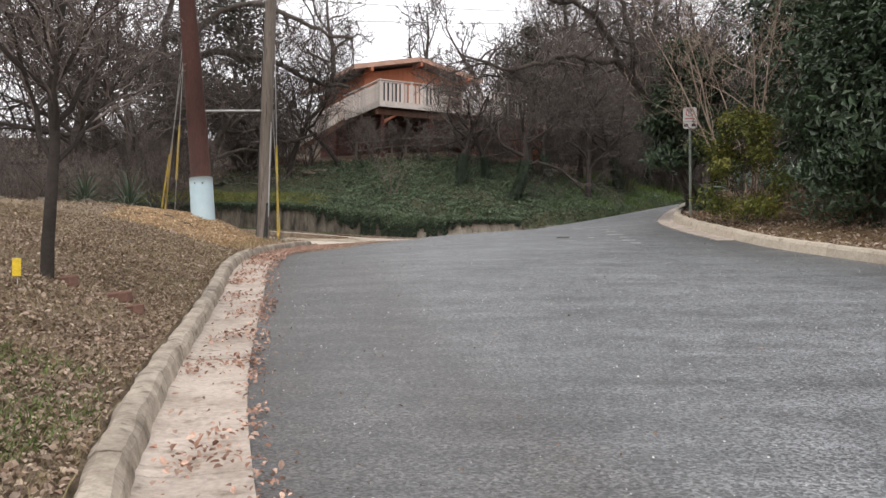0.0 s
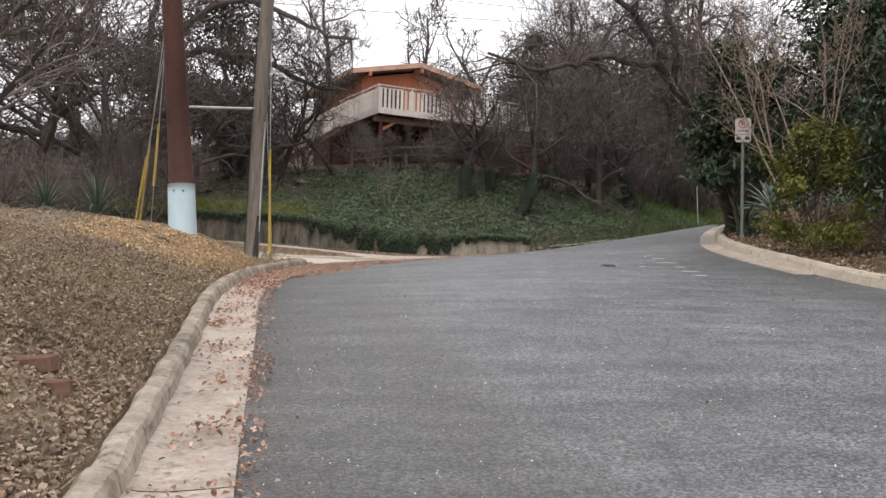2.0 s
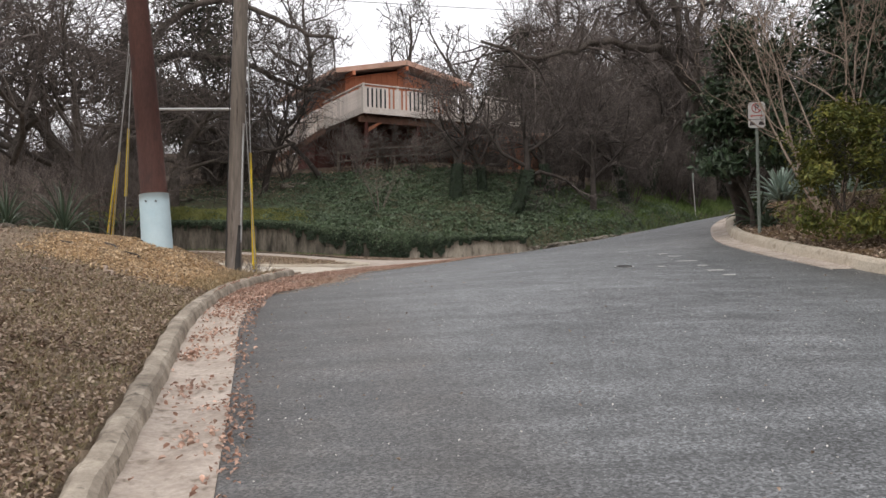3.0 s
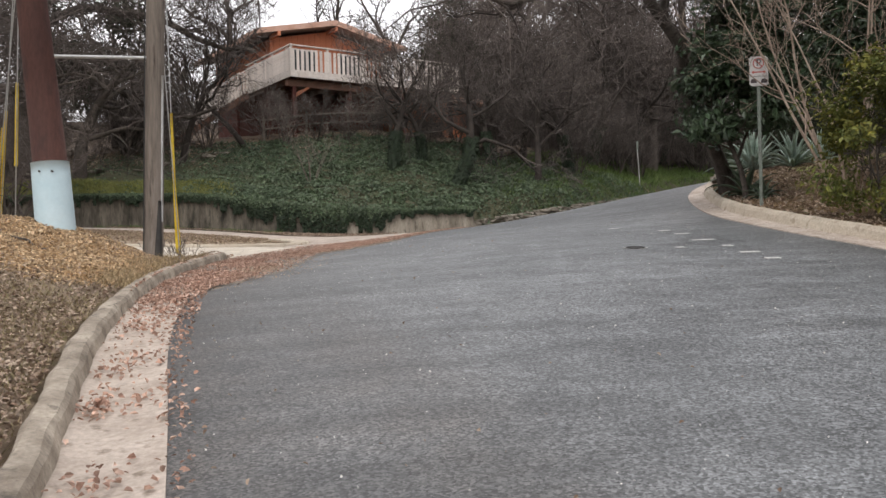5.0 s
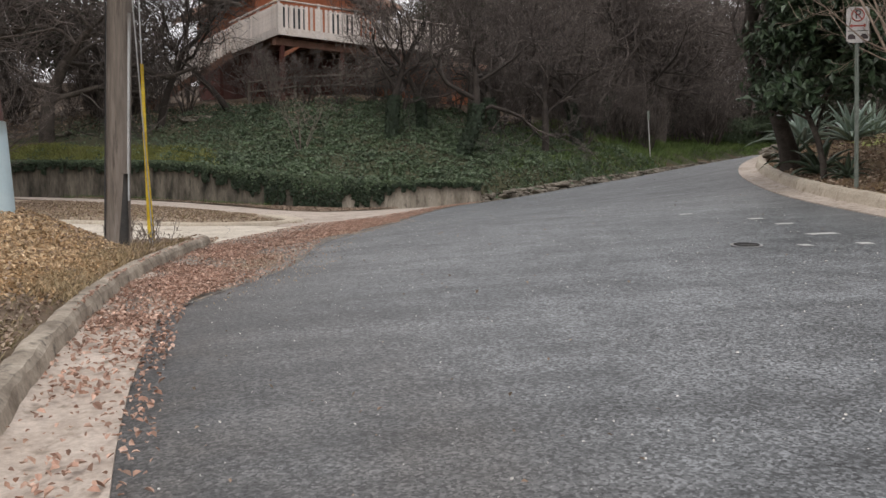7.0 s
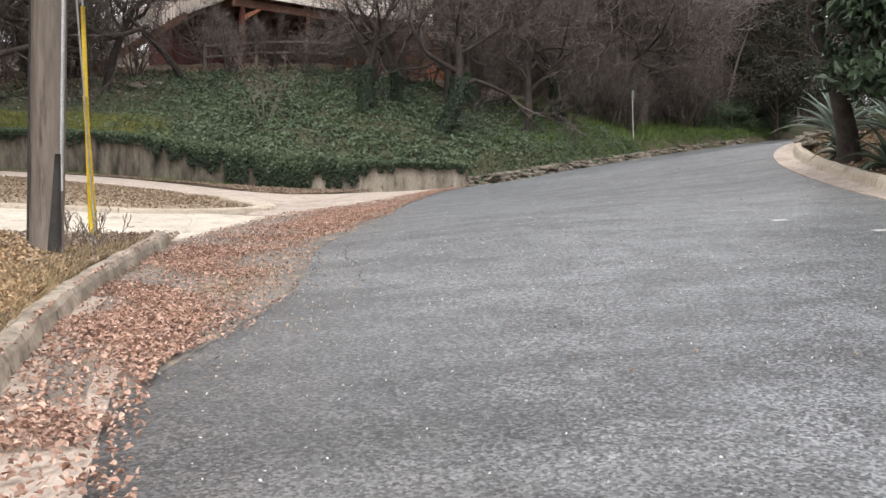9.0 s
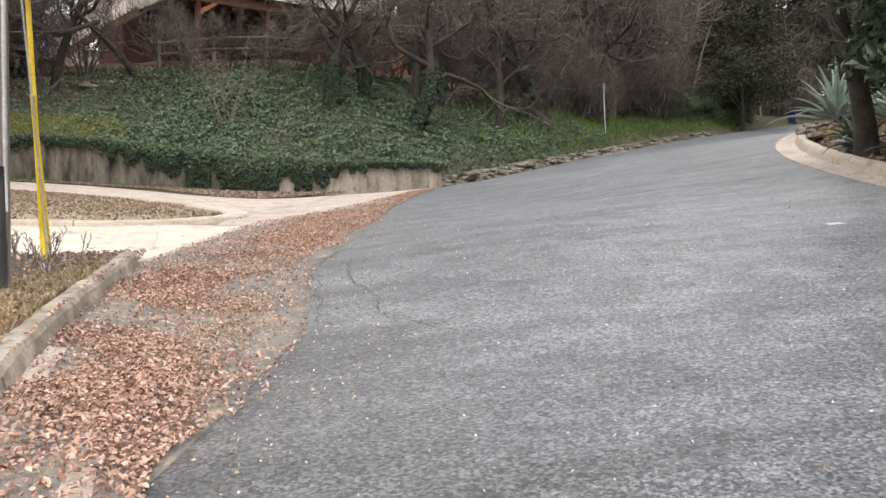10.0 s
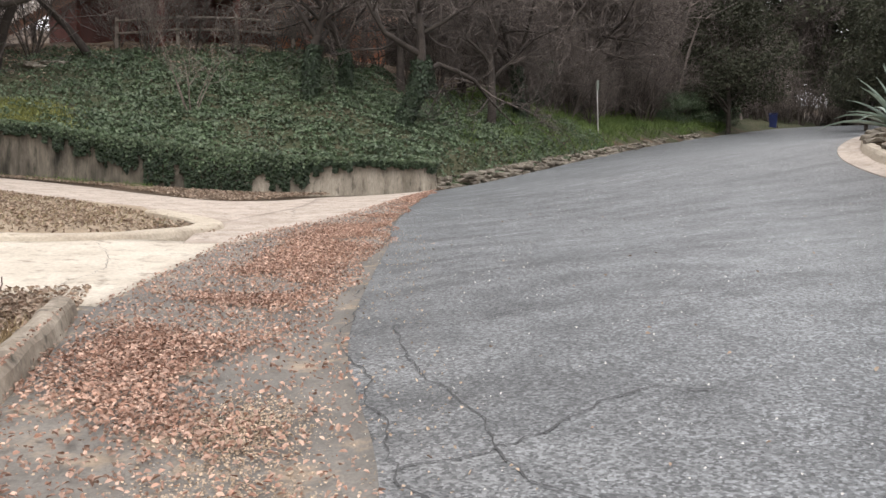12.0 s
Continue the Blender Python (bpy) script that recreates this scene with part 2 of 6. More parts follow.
PALE_PAINT = mat("pale_blue_paint", (0.47, 0.62, 0.68), (0.56, 0.69, 0.74), 2.5, 0.6, 26.0, 0.08, 0.003, even_grain=True)
POLE_WOOD = mat("weathered_pole_wood", (0.13, 0.108, 0.09), (0.24, 0.205, 0.175), 6.0, 0.92, 40.0, 0.9, 0.015, c=(0.07, 0.055, 0.045), stretch=(1, 1, 0.09))
YELLOW = mat("yellow_plastic", (0.72, 0.5, 0.03), (0.8, 0.58, 0.05), 3.0, 0.5, 30.0, 0.1, 0.002)
DULL_GREEN = mat("dull_green_steel", (0.16, 0.19, 0.16), (0.24, 0.26, 0.23), 5.0, 0.6, 40.0, 0.1, 0.002, metal=0.3)
STEEL = mat("galvanised_steel", (0.42, 0.42, 0.41), (0.55, 0.55, 0.54), 5.0, 0.5, 40.0, 0.1, 0.002, metal=0.6)
DARK = mat("dark_metal", (0.03, 0.03, 0.03), (0.06, 0.055, 0.05), 4.0, 0.7, 40.0, 0.3, 0.004)
ORANGE_WALL = mat("orange_brown_siding", (0.46, 0.17, 0.09), (0.55, 0.22, 0.12), 1.2, 0.8, 20.0, 0.2, 0.006)
# Dark red siding, made darker still: shade under the deck is in this colour.
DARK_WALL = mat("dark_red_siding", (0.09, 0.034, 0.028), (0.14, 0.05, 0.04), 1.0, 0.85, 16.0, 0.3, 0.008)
ROOF_EDGE = mat("faded_fascia", (0.5, 0.3, 0.22), (0.58, 0.38, 0.3), 1.5, 0.7, 18.0, 0.2, 0.004)
ROOF_TOP = mat("grey_roofing", (0.3, 0.28, 0.27), (0.4, 0.38, 0.36), 1.5, 0.85, 30.0, 0.4, 0.008)
RAIL_PAINT = mat("weathered_rail_paint", (0.62, 0.54, 0.48), (0.74, 0.68, 0.63), 2.0, 0.75, 22.0, 0.2, 0.003, c=(0.45, 0.36, 0.3), rnd=0.14)
DECK_WOOD = mat("brown_deck_timber", (0.16, 0.085, 0.06), (0.24, 0.13, 0.09), 2.5, 0.85, 30.0, 0.4, 0.006)
SHAKE = mat("grey_shakes", (0.34, 0.3, 0.26), (0.46, 0.42, 0.37), 3.0, 0.9, 24.0, 0.5, 0.01, rnd=0.15)
STONE = mat("limestone", (0.1, 0.085, 0.066), (0.32, 0.285, 0.235), 2.4, 0.92, 18.0, 0.6, 0.02, c=(0.1, 0.09, 0.07), rnd=0.3)
BRICK = mat("red_edging_brick", (0.14, 0.078, 0.06), (0.21, 0.118, 0.09), 3.0, 0.9, 30.0, 0.4, 0.006)
WHITE_PAINT = mat("white_road_paint", (0.6, 0.6, 0.58), (0.42, 0.42, 0.41), 9.0, 0.8, 60.0, 0.2, 0.003)
SIGN_WHITE = mat("white_sign_sheet", (0.46, 0.44, 0.42), (0.56, 0.54, 0.52), 4.0, 0.45, 40.0, 0.05, 0.001)
SIGN_RED = mat("red_sign_print", (0.4, 0.09, 0.08), (0.46, 0.12, 0.1), 4.0, 0.5, 40.0, 0.0)
SIGN_BLACK = mat("black_sign_print", (0.05, 0.04, 0.04), (0.08, 0.06, 0.06), 4.0, 0.5, 40.0, 0.0)
BLUE_BIN = mat("blue_bin_plastic", (0.012, 0.02, 0.075), (0.02, 0.03, 0.11), 2.0, 0.45, 30.0, 0.1, 0.002)
TAR = mat("tar_seam", (0.06, 0.06, 0.062), (0.1, 0.1, 0.1), 4.0, 0.7, 60.0, 0.3, 0.004)
OLD_ASPHALT = mat("old_worn_asphalt", (0.165, 0.155, 0.142), (0.265, 0.243, 0.216), 0.9, 0.9, 60.0, 0.7, 0.012, c=(0.4, 0.32, 0.24))
GLASS = mat("dark_window_glass", (0.02, 0.025, 0.03), (0.03, 0.035, 0.04), 2.0, 0.08, 10.0, 0.0, spec=0.6)
WIRE = mat("black_cable", (0.02, 0.02, 0.02), (0.04, 0.04, 0.04), 4.0, 0.7, 20.0, 0.0)


# ---- tools ----
def mesh_object(name, verts, faces, material, parent=None, label="", smooth=False):
    me = bpy.data.meshes.new(name)
    me.from_pydata([tuple(v) for v in np.asarray(verts, float).tolist()], [], faces if isinstance(faces, list) else faces.tolist())
    for m in (material if isinstance(material, (list, tuple)) else [material]):
        me.materials.append(m)
    if smooth:
        me.shade_smooth()
    ob = new(name, me)
    ob.parent = parent
    if label:
        ob["label"] = label
    return ob


def part(name, bm, material, parent=None, label="", smooth=False):
    me = bpy.data.meshes.new(name)
    bm.to_mesh(me)
    bm.free()
    me.materials.append(material)
    if smooth:
        me.shade_smooth()
    ob = new(name, me)
    ob.parent = parent
    if label:
        ob["label"] = label
    return ob


def again(ob, m, parent=None):
    """One more piece on the same mesh."""
    o = new(ob.name.split(".")[0], ob.data)
    o.parent = parent
    o.matrix_basis = m
    return o


def root(name, at, label, category, group="", turn=0.0):
    ob = new(name)
    ob.empty_display_size = 0.2
    ob.matrix_basis = pose(*at, 0, 0, turn)
    return tagged(ob, label, category, group)


def box(bm, x0, x1, y0, y1, z0, z1, bevel=0.0):
    g = bmesh.ops.create_cube(bm, size=1, matrix=Matrix.LocRotScale(((x0 + x1) / 2, (y0 + y1) / 2, (z0 + z1) / 2), None, (x1 - x0, y1 - y0, z1 - z0)))
    if bevel:
        edges = list({e for v in g["verts"] for e in v.link_edges})
        bmesh.ops.bevel(bm, geom=edges, offset=bevel, segments=1, affect="EDGES")
    return bm


def tubes(lines, sides):
    """Verts and faces of tapered tubes along lines of (points, radii), all lines of one length at once."""
    by_length = {}
    for pts, rad in lines:
        by_length.setdefault(len(pts), ([], []))
        by_length[len(pts)][0].append(pts)
        by_length[len(pts)][1].append(rad)
    vs, fs, base = [], [], 0
    ang = np.arange(sides) * 2 * math.pi / sides
    ca, sa = np.cos(ang)[:, None], np.sin(ang)[:, None]
    for k, (pts, rad) in by_length.items():
        p, r = np.array(pts, float), np.array(rad, float)[:, :, None, None]
        d = np.gradient(p, axis=1)
        d /= np.linalg.norm(d, axis=2, keepdims=True) + 1e-9
        flat = abs(d[..., 0]).mean(1) < 0.7
        ref = np.where(flat[:, None], np.array([1.0, 0.13, 0.21]), np.array([0.1, 1.0, 0.2]))[:, None]
        a = np.cross(d, np.broadcast_to(ref, d.shape))
        a /= np.linalg.norm(a, axis=2, keepdims=True) + 1e-9
        b = np.cross(d, a)
        v = p[:, :, None] + r * (a[:, :, None] * ca + b[:, :, None] * sa)
        vs.append(v.reshape(-1, 3))
        m, i, j = np.meshgrid(np.arange(len(p)), np.arange(k - 1), np.arange(sides), indexing="ij")
        o = m * k * sides
        fs.append(np.stack([o + i * sides + j, o + i * sides + (j + 1) % sides, o + (i + 1) * sides + (j + 1) % sides, o + (i + 1) * sides + j], -1).reshape(-1, 4) + base)
        base += len(p) * k * sides
    return np.concatenate(vs), np.concatenate(fs)


def tube_object(name, lines, sides, material, parent=None, label=""):
    v, f = tubes(lines, sides)
    return mesh_object(name, v, f, material, parent, label, smooth=True)


def smooth_line(pts, step):
    p = np.array(pts, float)
    q = np.concatenate([[2 * p[0] - p[1]], p, [2 * p[-1] - p[-2]]])
    out = []
    for i in range(1, len(q) - 2):
        for t in np.linspace(0, 1, 24, endpoint=False):
            a, b, c, d = q[i - 1:i + 3]
            out.append(0.5 * (2 * b + (c - a) * t + (2 * a - 5 * b + 4 * c - d) * t * t + (3 * b - a - 3 * c + d) * t ** 3))
    out.append(p[-1])
    return even(np.array(out), step)


def even(p, step=0.0, n=0):
    s = np.concatenate([[0], np.cumsum(np.linalg.norm(np.diff(p, axis=0), axis=1))])
    k = n or max(2, int(s[-1] / step) + 1)
    t = np.linspace(0, s[-1], k)
    return np.stack([np.interp(t, s, p[:, i]) for i in range(p.shape[1])], -1)


def shifted(line, d):
    """The line moved d metres to its left."""
    t = np.gradient(line[:, :2], axis=0)
    t /= np.linalg.norm(t, axis=1, keepdims=True)
    out = line.copy()
    out[:, :2] += d * np.stack([-t[:, 1], t[:, 0]], -1)
    return out


def side(line, x, y):
    """Signed distance from a line: positive to its left."""
    x, y = np.asarray(x, float), np.asarray(y, float)
    best, sign = np.full(x.shape, 1e9), np.zeros(x.shape)
    for (ax, ay), (bx, by) in zip(line[:-1], line[1:]):
        dx, dy = bx - ax, by - ay
        l2 = dx * dx + dy * dy + 1e-12
        t = np.clip(((x - ax) * dx + (y - ay) * dy) / l2, 0, 1)
        d = np.hypot(x - ax - t * dx, y - ay - t * dy)
        cr = dx * (y - ay) - dy * (x - ax)
        closer = d < best
        sign = np.where(closer, np.sign(cr), sign)
        best = np.minimum(best, d)
    return best * sign


def step01(v, lo, hi):
    t = np.clip((np.asarray(v, float) - lo) / (hi - lo), 0, 1)
    return t * t * (3 - 2 * t)


# ---- the lie of the land ----
# street surface and wooded slope: smooth sheets through a few spot heights
class Sheet:
    def __init__(self, spots, stiff):
        p = np.array(spots, float)
        self.xy = p[:, :2] / 10
        n = len(p)
        a = np.zeros((n + 3, n + 3))
        a[:n, :n] = self.kernel(self.xy[:, None] - self.xy[None]) + stiff * np.eye(n)
        a[:n, n], a[:n, n + 1:] = 1, self.xy
        a[n, :n], a[n + 1:, :n] = 1, self.xy.T
        self.w = np.linalg.solve(a, np.concatenate([p[:, 2], np.zeros(3)]))

    @staticmethod
    def kernel(d):
        r2 = (d ** 2).sum(-1)
        return r2 * np.log(np.sqrt(r2) + 1e-9)

    def z(self, x, y):
        q = np.stack(np.broadcast_arrays(np.asarray(x, float), np.asarray(y, float)), -1) / 10
        n = len(self.xy)
        k = self.kernel(q[..., None, :] - self.xy)
        return k @ self.w[:n] + self.w[n] + q @ self.w[n + 1:]


STREET = Sheet([(0, 0, .05), (-.6, 3, .37), (1.2, 5.4, .54), (-1.3, 7, .63), (.6, 10.8, 1.17), (-2, 9.6, .9), (-1.4, 14.9, 1.53),
                (5.6, 15, 1.67), (2.4, 16.9, 1.88), (-1.8, 18.6, 1.73), (4.7, 22.6, 2.47), (0, 21.4, 2.08), (-1.2, 22.5, 1.93), (7, 26.4, 3.08), (9.2, 28.6, 3.62),
                (-2, 27.2, 2.07), (-3.6, 27, 2.13), (0, 35.7, 2.45), (3.2, 35.5, 2.62), (-6.2, 36, 2.75), (11.4, 43.3, 3.74), (40, 71, 7.2),
                (9, 5, .6), (-12, 24, 2.2), (10, -10, -.9), (-10, -10, -1)], .002)
SLOPE = Sheet([(-16, 38.4, 4.1), (-10, 37.3, 3.98), (-6.2, 36.7, 3.9), (-3, 36.4, 3.55), (0, 36.2, 3.28), (3.2, 36, 3.2), (7.5, 39, 3.75), (12, 44, 4.4), (13.1, 47.1, 4.87),
               (19, 52, 5.3), (30, 63, 6.6), (42, 74, 7.8), (-2.3, 40, 4.7), (0.8, 40.1, 5.1), (3.1, 38.8, 4.35), (7.1, 42.7, 4.6), (11.1, 48.6, 6.0),
               (-5.3, 45, 6.6), (0, 45.5, 7.1), (5, 48, 7.0), (-14, 46, 6.2), (0, 62, 8.5), (-25, 62, 8.5), (25, 80, 11)], 0.002)
CURB_A = smooth_line([(2.6, -14), (1.1, -6), (-0.3, 0), (-1.22, 3.44), (-1.69, 5.4), (-2.03, 7.1), (-2.63, 10.5), (-3.05, 12.8), (-3.28, 14.8), (-3.43, 16.8), (-3.46, 18),
                      (-3.42, 19.3), (-3.3, 20.9), (-3.28, 21.8)], 0.25)
EDGE_A = smooth_line([(2.6, -14), (1.1, -6), (-0.3, 0), (-1.22, 3.44), (-2.03, 7.1), (-2.63, 10.5), (-3.28, 14.8), (-3.46, 18), (-3.2, 21.8), (-2.6, 24), (-2.06, 25.9), (-1.48, 27.2),
                      (-0.7, 28.2), (0.2, 29.5), (2.8, 34.3), (4.5, 35.8), (7.0, 38.2), (11.4, 43.4), (18, 50.6), (28.3, 60.2), (40, 70), (52, 76), (66, 78), (95, 76)], 0.4)
CURB_B = smooth_line([(12.6, -14), (10.6, -6), (8.9, 1), (7.3, 7), (6.15, 11.6), (5.55, 14.4), (5.3, 16.4), (5.2, 18.3), (5.45, 20.6), (6.2, 23.3), (7.1, 25.75), (8.15, 27.5),
                      (9.9, 29.1), (14.6, 33.3), (30, 49), (42, 60.5), (52, 66), (66, 68), (95, 66)], 0.25)
WALL_TOP = [(-22, 39.3, 4.05), (-16, 38.1, 4.05), (-10, 37.1, 3.97), (-6.2, 36.5, 3.9), (-3, 36.1, 3.5), (0.05, 35.9, 3.22), (3.2, 35.55, 3.17)]
RIM = np.array([(-60, 44), (-22, 39.3), (-16, 38.1), (-10, 37.1), (-6.2, 36.5), (-3, 36.1), (0.05, 35.9), (3.2, 35.55), (4.6, 36.4), (6.9, 38.6), (11.2, 43.6), (17.8, 50.8), (28.1, 60.4), (39.8, 70.3), (51.8, 76.4), (66, 78.4), (95, 76.4)], float)


def surface(x, y):
    """Height of the open ground, with the street 6 cm lower than its own sheet."""
    x, y = np.asarray(x, float), np.asarray(y, float)
    z = STREET.z(x, y)
    a, b, h = side(CURB_A[::2], x, y), -side(CURB_B[::4], x, y), side(RIM, x, y)
    ruts = 0.05 * np.sin(x * 1.7 + 0.6 * np.sin(y * 1.1)) * np.sin(y * 1.3 + x * 0.4)
    # mown bank beside the street, ending at the drives
    fade = 1 - step01(y, 18.7, 21.6)
    mound = 0.15 * np.exp(-((x + 5.1) / 1.0) ** 2 - ((y - 18.2) / 1.3) ** 2)
    bank = (0.13 + 1.02 * (1 - np.exp(-(np.maximum(a - 0.18, 0) / 2.1) ** 1.35)) + ruts * step01(a, 0.3, 1.5)) * fade + mound + 0.02 * (1 - fade)
    open_side = (a > 0.2) & (h < 0)
    out = np.where(open_side, z + bank, z - 0.06)
    island = step01(y, 25.8, 26.8) * (1 - step01(y + 0.55 * x, 28.2, 29.2)) * (x < -2)
    out = np.where(open_side & (y > 21.3), z - 0.02 + 0.09 * island, out)
    bed = b > 0.22
    out = np.where(bed & (h < 0), z + 0.14 + 0.14 * step01(b, 0.2, 4.0) + 0.5 * ruts, out)
    up = step01(h, 0.22, 0.3) * (x < 3.4) + step01(h, 0.1, 0.9) * (x >= 3.4)
    lumps = 0.08 * np.sin(x * 2.1 + y) * np.sin(y * 1.9 - 0.5 * x)
    return np.where(h > 0, z - 0.05 + (SLOPE.z(x, y) + lumps - z) * up, out)


# ---- ground ----
def ground_sheet():
    xs = np.unique(np.round(np.concatenate([np.arange(-400, -40, 40), np.arange(-40, -13, 1.5), np.arange(-13, 14, 0.25), np.arange(14, 60, 1.5), np.arange(60, 421, 40)]), 3))
    ys = np.unique(np.round(np.concatenate([np.arange(-300, -30, 30), np.arange(-30, -3, 2), np.arange(-3, 35, 0.3), np.arange(35, 38.8, 0.1), np.arange(38.8, 52, 0.3), np.arange(52, 110, 2), np.arange(110, 520, 40)]), 3))
    gx, gy = np.meshgrid(xs, ys, indexing="ij")
    cx, cy = np.clip(gx, -45, 70), np.clip(gy, -25, 100)
    z = surface(cx, cy) + np.maximum(0, gy - 100) * 0.03
    v = np.stack([gx, gy, z], -1).reshape(-1, 3)
    n, k = len(xs), len(ys)
    i, j = np.meshgrid(np.arange(n - 1), np.arange(k - 1), indexing="ij")
    f = np.stack([i * k + j, (i + 1) * k + j, (i + 1) * k + j + 1, i * k + j + 1], -1).reshape(-1, 4)
    ob = mesh_object("ground", v, f, [LAWN, MULCH, HILL, FOREST, BED, GREEN_LAWN, ISLAND_EARTH], smooth=True)
    c = v[f].mean(1)
    x, y = c[:, 0], c[:, 1]
    wob = 0.5 * np.sin(x * 2.3 + y) + 0.4 * np.sin(y * 3.1 - x * 1.7)
    a, b, h = side(CURB_A[::3], x, y), -side(CURB_B[::4], x, y), side(RIM, x, y)
    idx = np.full(len(f), 3)
    idx[(a > 0) & (h < 0) & (x > -11 + wob)] = 0
    idx[(np.hypot((x + 4.8) / 1.25, (y - 17.4) / 2.3) + 0.12 * wob < 1.0) & (h < 0)] = 1
    idx[(a > 0) & (y > 22.9) & (h < 0)] = 3
    idx[(a > 0) & (y > 25.4) & (y < 33) & (x < -1.5) & (h < 0)] = 6
    idx[(h > 0) & (x > -13 + wob * 2) & (y < 46.5 + wob)] = 2
    idx[(h > 0) & (h < 6 + wob) & (x > 8)] = 2
    idx[(b > 0) & (h < 0) & (x < 60)] = 4
    idx[(b > 1.9 + 0.5 * wob) & (b < 11) & (y > 25.3 + 0.4 * wob) & (y < 38)] = 5
    ob.data.polygons.foreach_set("material_index", idx.astype(np.int32))
    return tagged(ob, "sloping ground with winter lawn, ivy bank and leaf litter", "ground", kind="structure")


ground_sheet()


def ruled(name, left, right, n, across, lift, material, label, category, kind="structure"):
    """A sheet between two lines that lies on the street."""
    l, r = even(left, n=n), even(right, n=n)
    t = np.concatenate([[0], np.linspace(0, 1, across), [1]])[None, :, None]
    p = l[:, None] * (1 - t) + r[:, None] * t
    p = np.concatenate([p[:1], p, p[-1:]])
    z = STREET.z(p[..., 0], p[..., 1]) + lift
    z[0], z[-1], z[:, 0], z[:, -1] = z[0] - 0.1, z[-1] - 0.1, z[:, 0] - 0.1, z[:, -1] - 0.1
    n, across = n + 2, across + 2
    v = np.concatenate([p, z[..., None]], -1).reshape(-1, 3)
    i, j = np.meshgrid(np.arange(n - 1), np.arange(across - 1), indexing="ij")
    f = np.stack([i * across + j, i * across + j + 1, (i + 1) * across + j + 1, (i + 1) * across + j], -1).reshape(-1, 4)
    return tagged(mesh_object(name, v, f, material, smooth=True), label, category, kind=kind)


ROAD = ruled("road", EDGE_A, CURB_B, 320, 60, 0.0, ASPHALT, "grey worn asphalt street curving uphill to a wood", "road")
co = np.empty(len(ROAD.data.vertices) * 3)
ROAD.data.vertices.foreach_get("co", co)
co = co.reshape(-1, 3)
off = -side(CURB_A[::2], co[:, 0], co[:, 1])
silt = np.clip(np.exp(-(off - 0.6) / 1.2), 0, 1) * (1 - step01(co[:, 1], 24, 34)) + 0.4 * np.exp(-((off - 1.75) / 0.4) ** 2) * (1 - step01(co[:, 1], 12, 16)) + 0.5 * np.exp(-np.maximum(side(CURB_B[::4], co[:, 0], co[:, 1]) - 0.4, 0) / 0.9)
ROAD.data.attributes.new("silt", "FLOAT", "POINT").data.foreach_set("value", np.clip(silt, 0, 0.9))
# older surface left open between the overlay and the drives
ruled("road_shoulder", smooth_line([(-3.3, 15.2), (-3.4, 18), (-3.5, 21.8), (-3.0, 24), (-2.5, 25.9), (-1.1, 28.2), (2.6, 34.4)], 0.3),
      smooth_line([(-2.9, 15.5), (-2.3, 17.2), (-1.95, 18.5), (-1.75, 20.2), (-1.15, 22.5), (-0.4, 25), (0.35, 27.7), (2.9, 34.6)], 0.3), 70, 10, 0.005, OLD_ASPHALT,
      "worn tan-grey road shoulder strewn with leaves", "road")
ruled("drive_1", smooth_line([(-14, 22.9), (-8, 22.9), (-4.6, 22.9), (-3.9, 22.75), (-3.5, 22.3), (-3.2, 22.15)], 0.3), smooth_line([(-14, 26.2), (-8, 25.9), (-4.4, 25.6), (-3.2, 26.0), (-2.15, 25.75)], 0.3), 50, 14, 0.02,
      CONCRETE, "pale concrete driveway apron beside the street", "driveway")
ruled("drive_2", smooth_line([(-15, 35.2), (-9, 33.7), (-5.7, 32.1), (-4.2, 31.3), (-2.8, 29.9), (-2.05, 28.2), (-1.5, 27.2)], 0.3),
      smooth_line([(-15, 36.9), (-9, 36.1), (-6.4, 35.6), (-4.6, 34.8), (-3.1, 33.5), (-1.8, 32.5), (-0.7, 32.9), (0.3, 33.9), (2.8, 34.5)], 0.3), 60, 14, 0.02,
      GUTTER_CONCRETE, "cracked pale concrete driveway running below the retaining wall", "driveway")
ruled("drive_apron", smooth_line([(-2.6, 25.7), (-2.4, 27), (-1.9, 28.6), (-0.6, 31), (0.1, 33.8)], 0.3), smooth_line([(-2.0, 25.7), (-1.45, 27.1), (-0.7, 28.1), (0.2, 29.4), (2.75, 34.2)], 0.3), 40, 10, 0.026,
      GUTTER_CONCRETE, "pale concrete apron where the drive meets the street", "driveway")


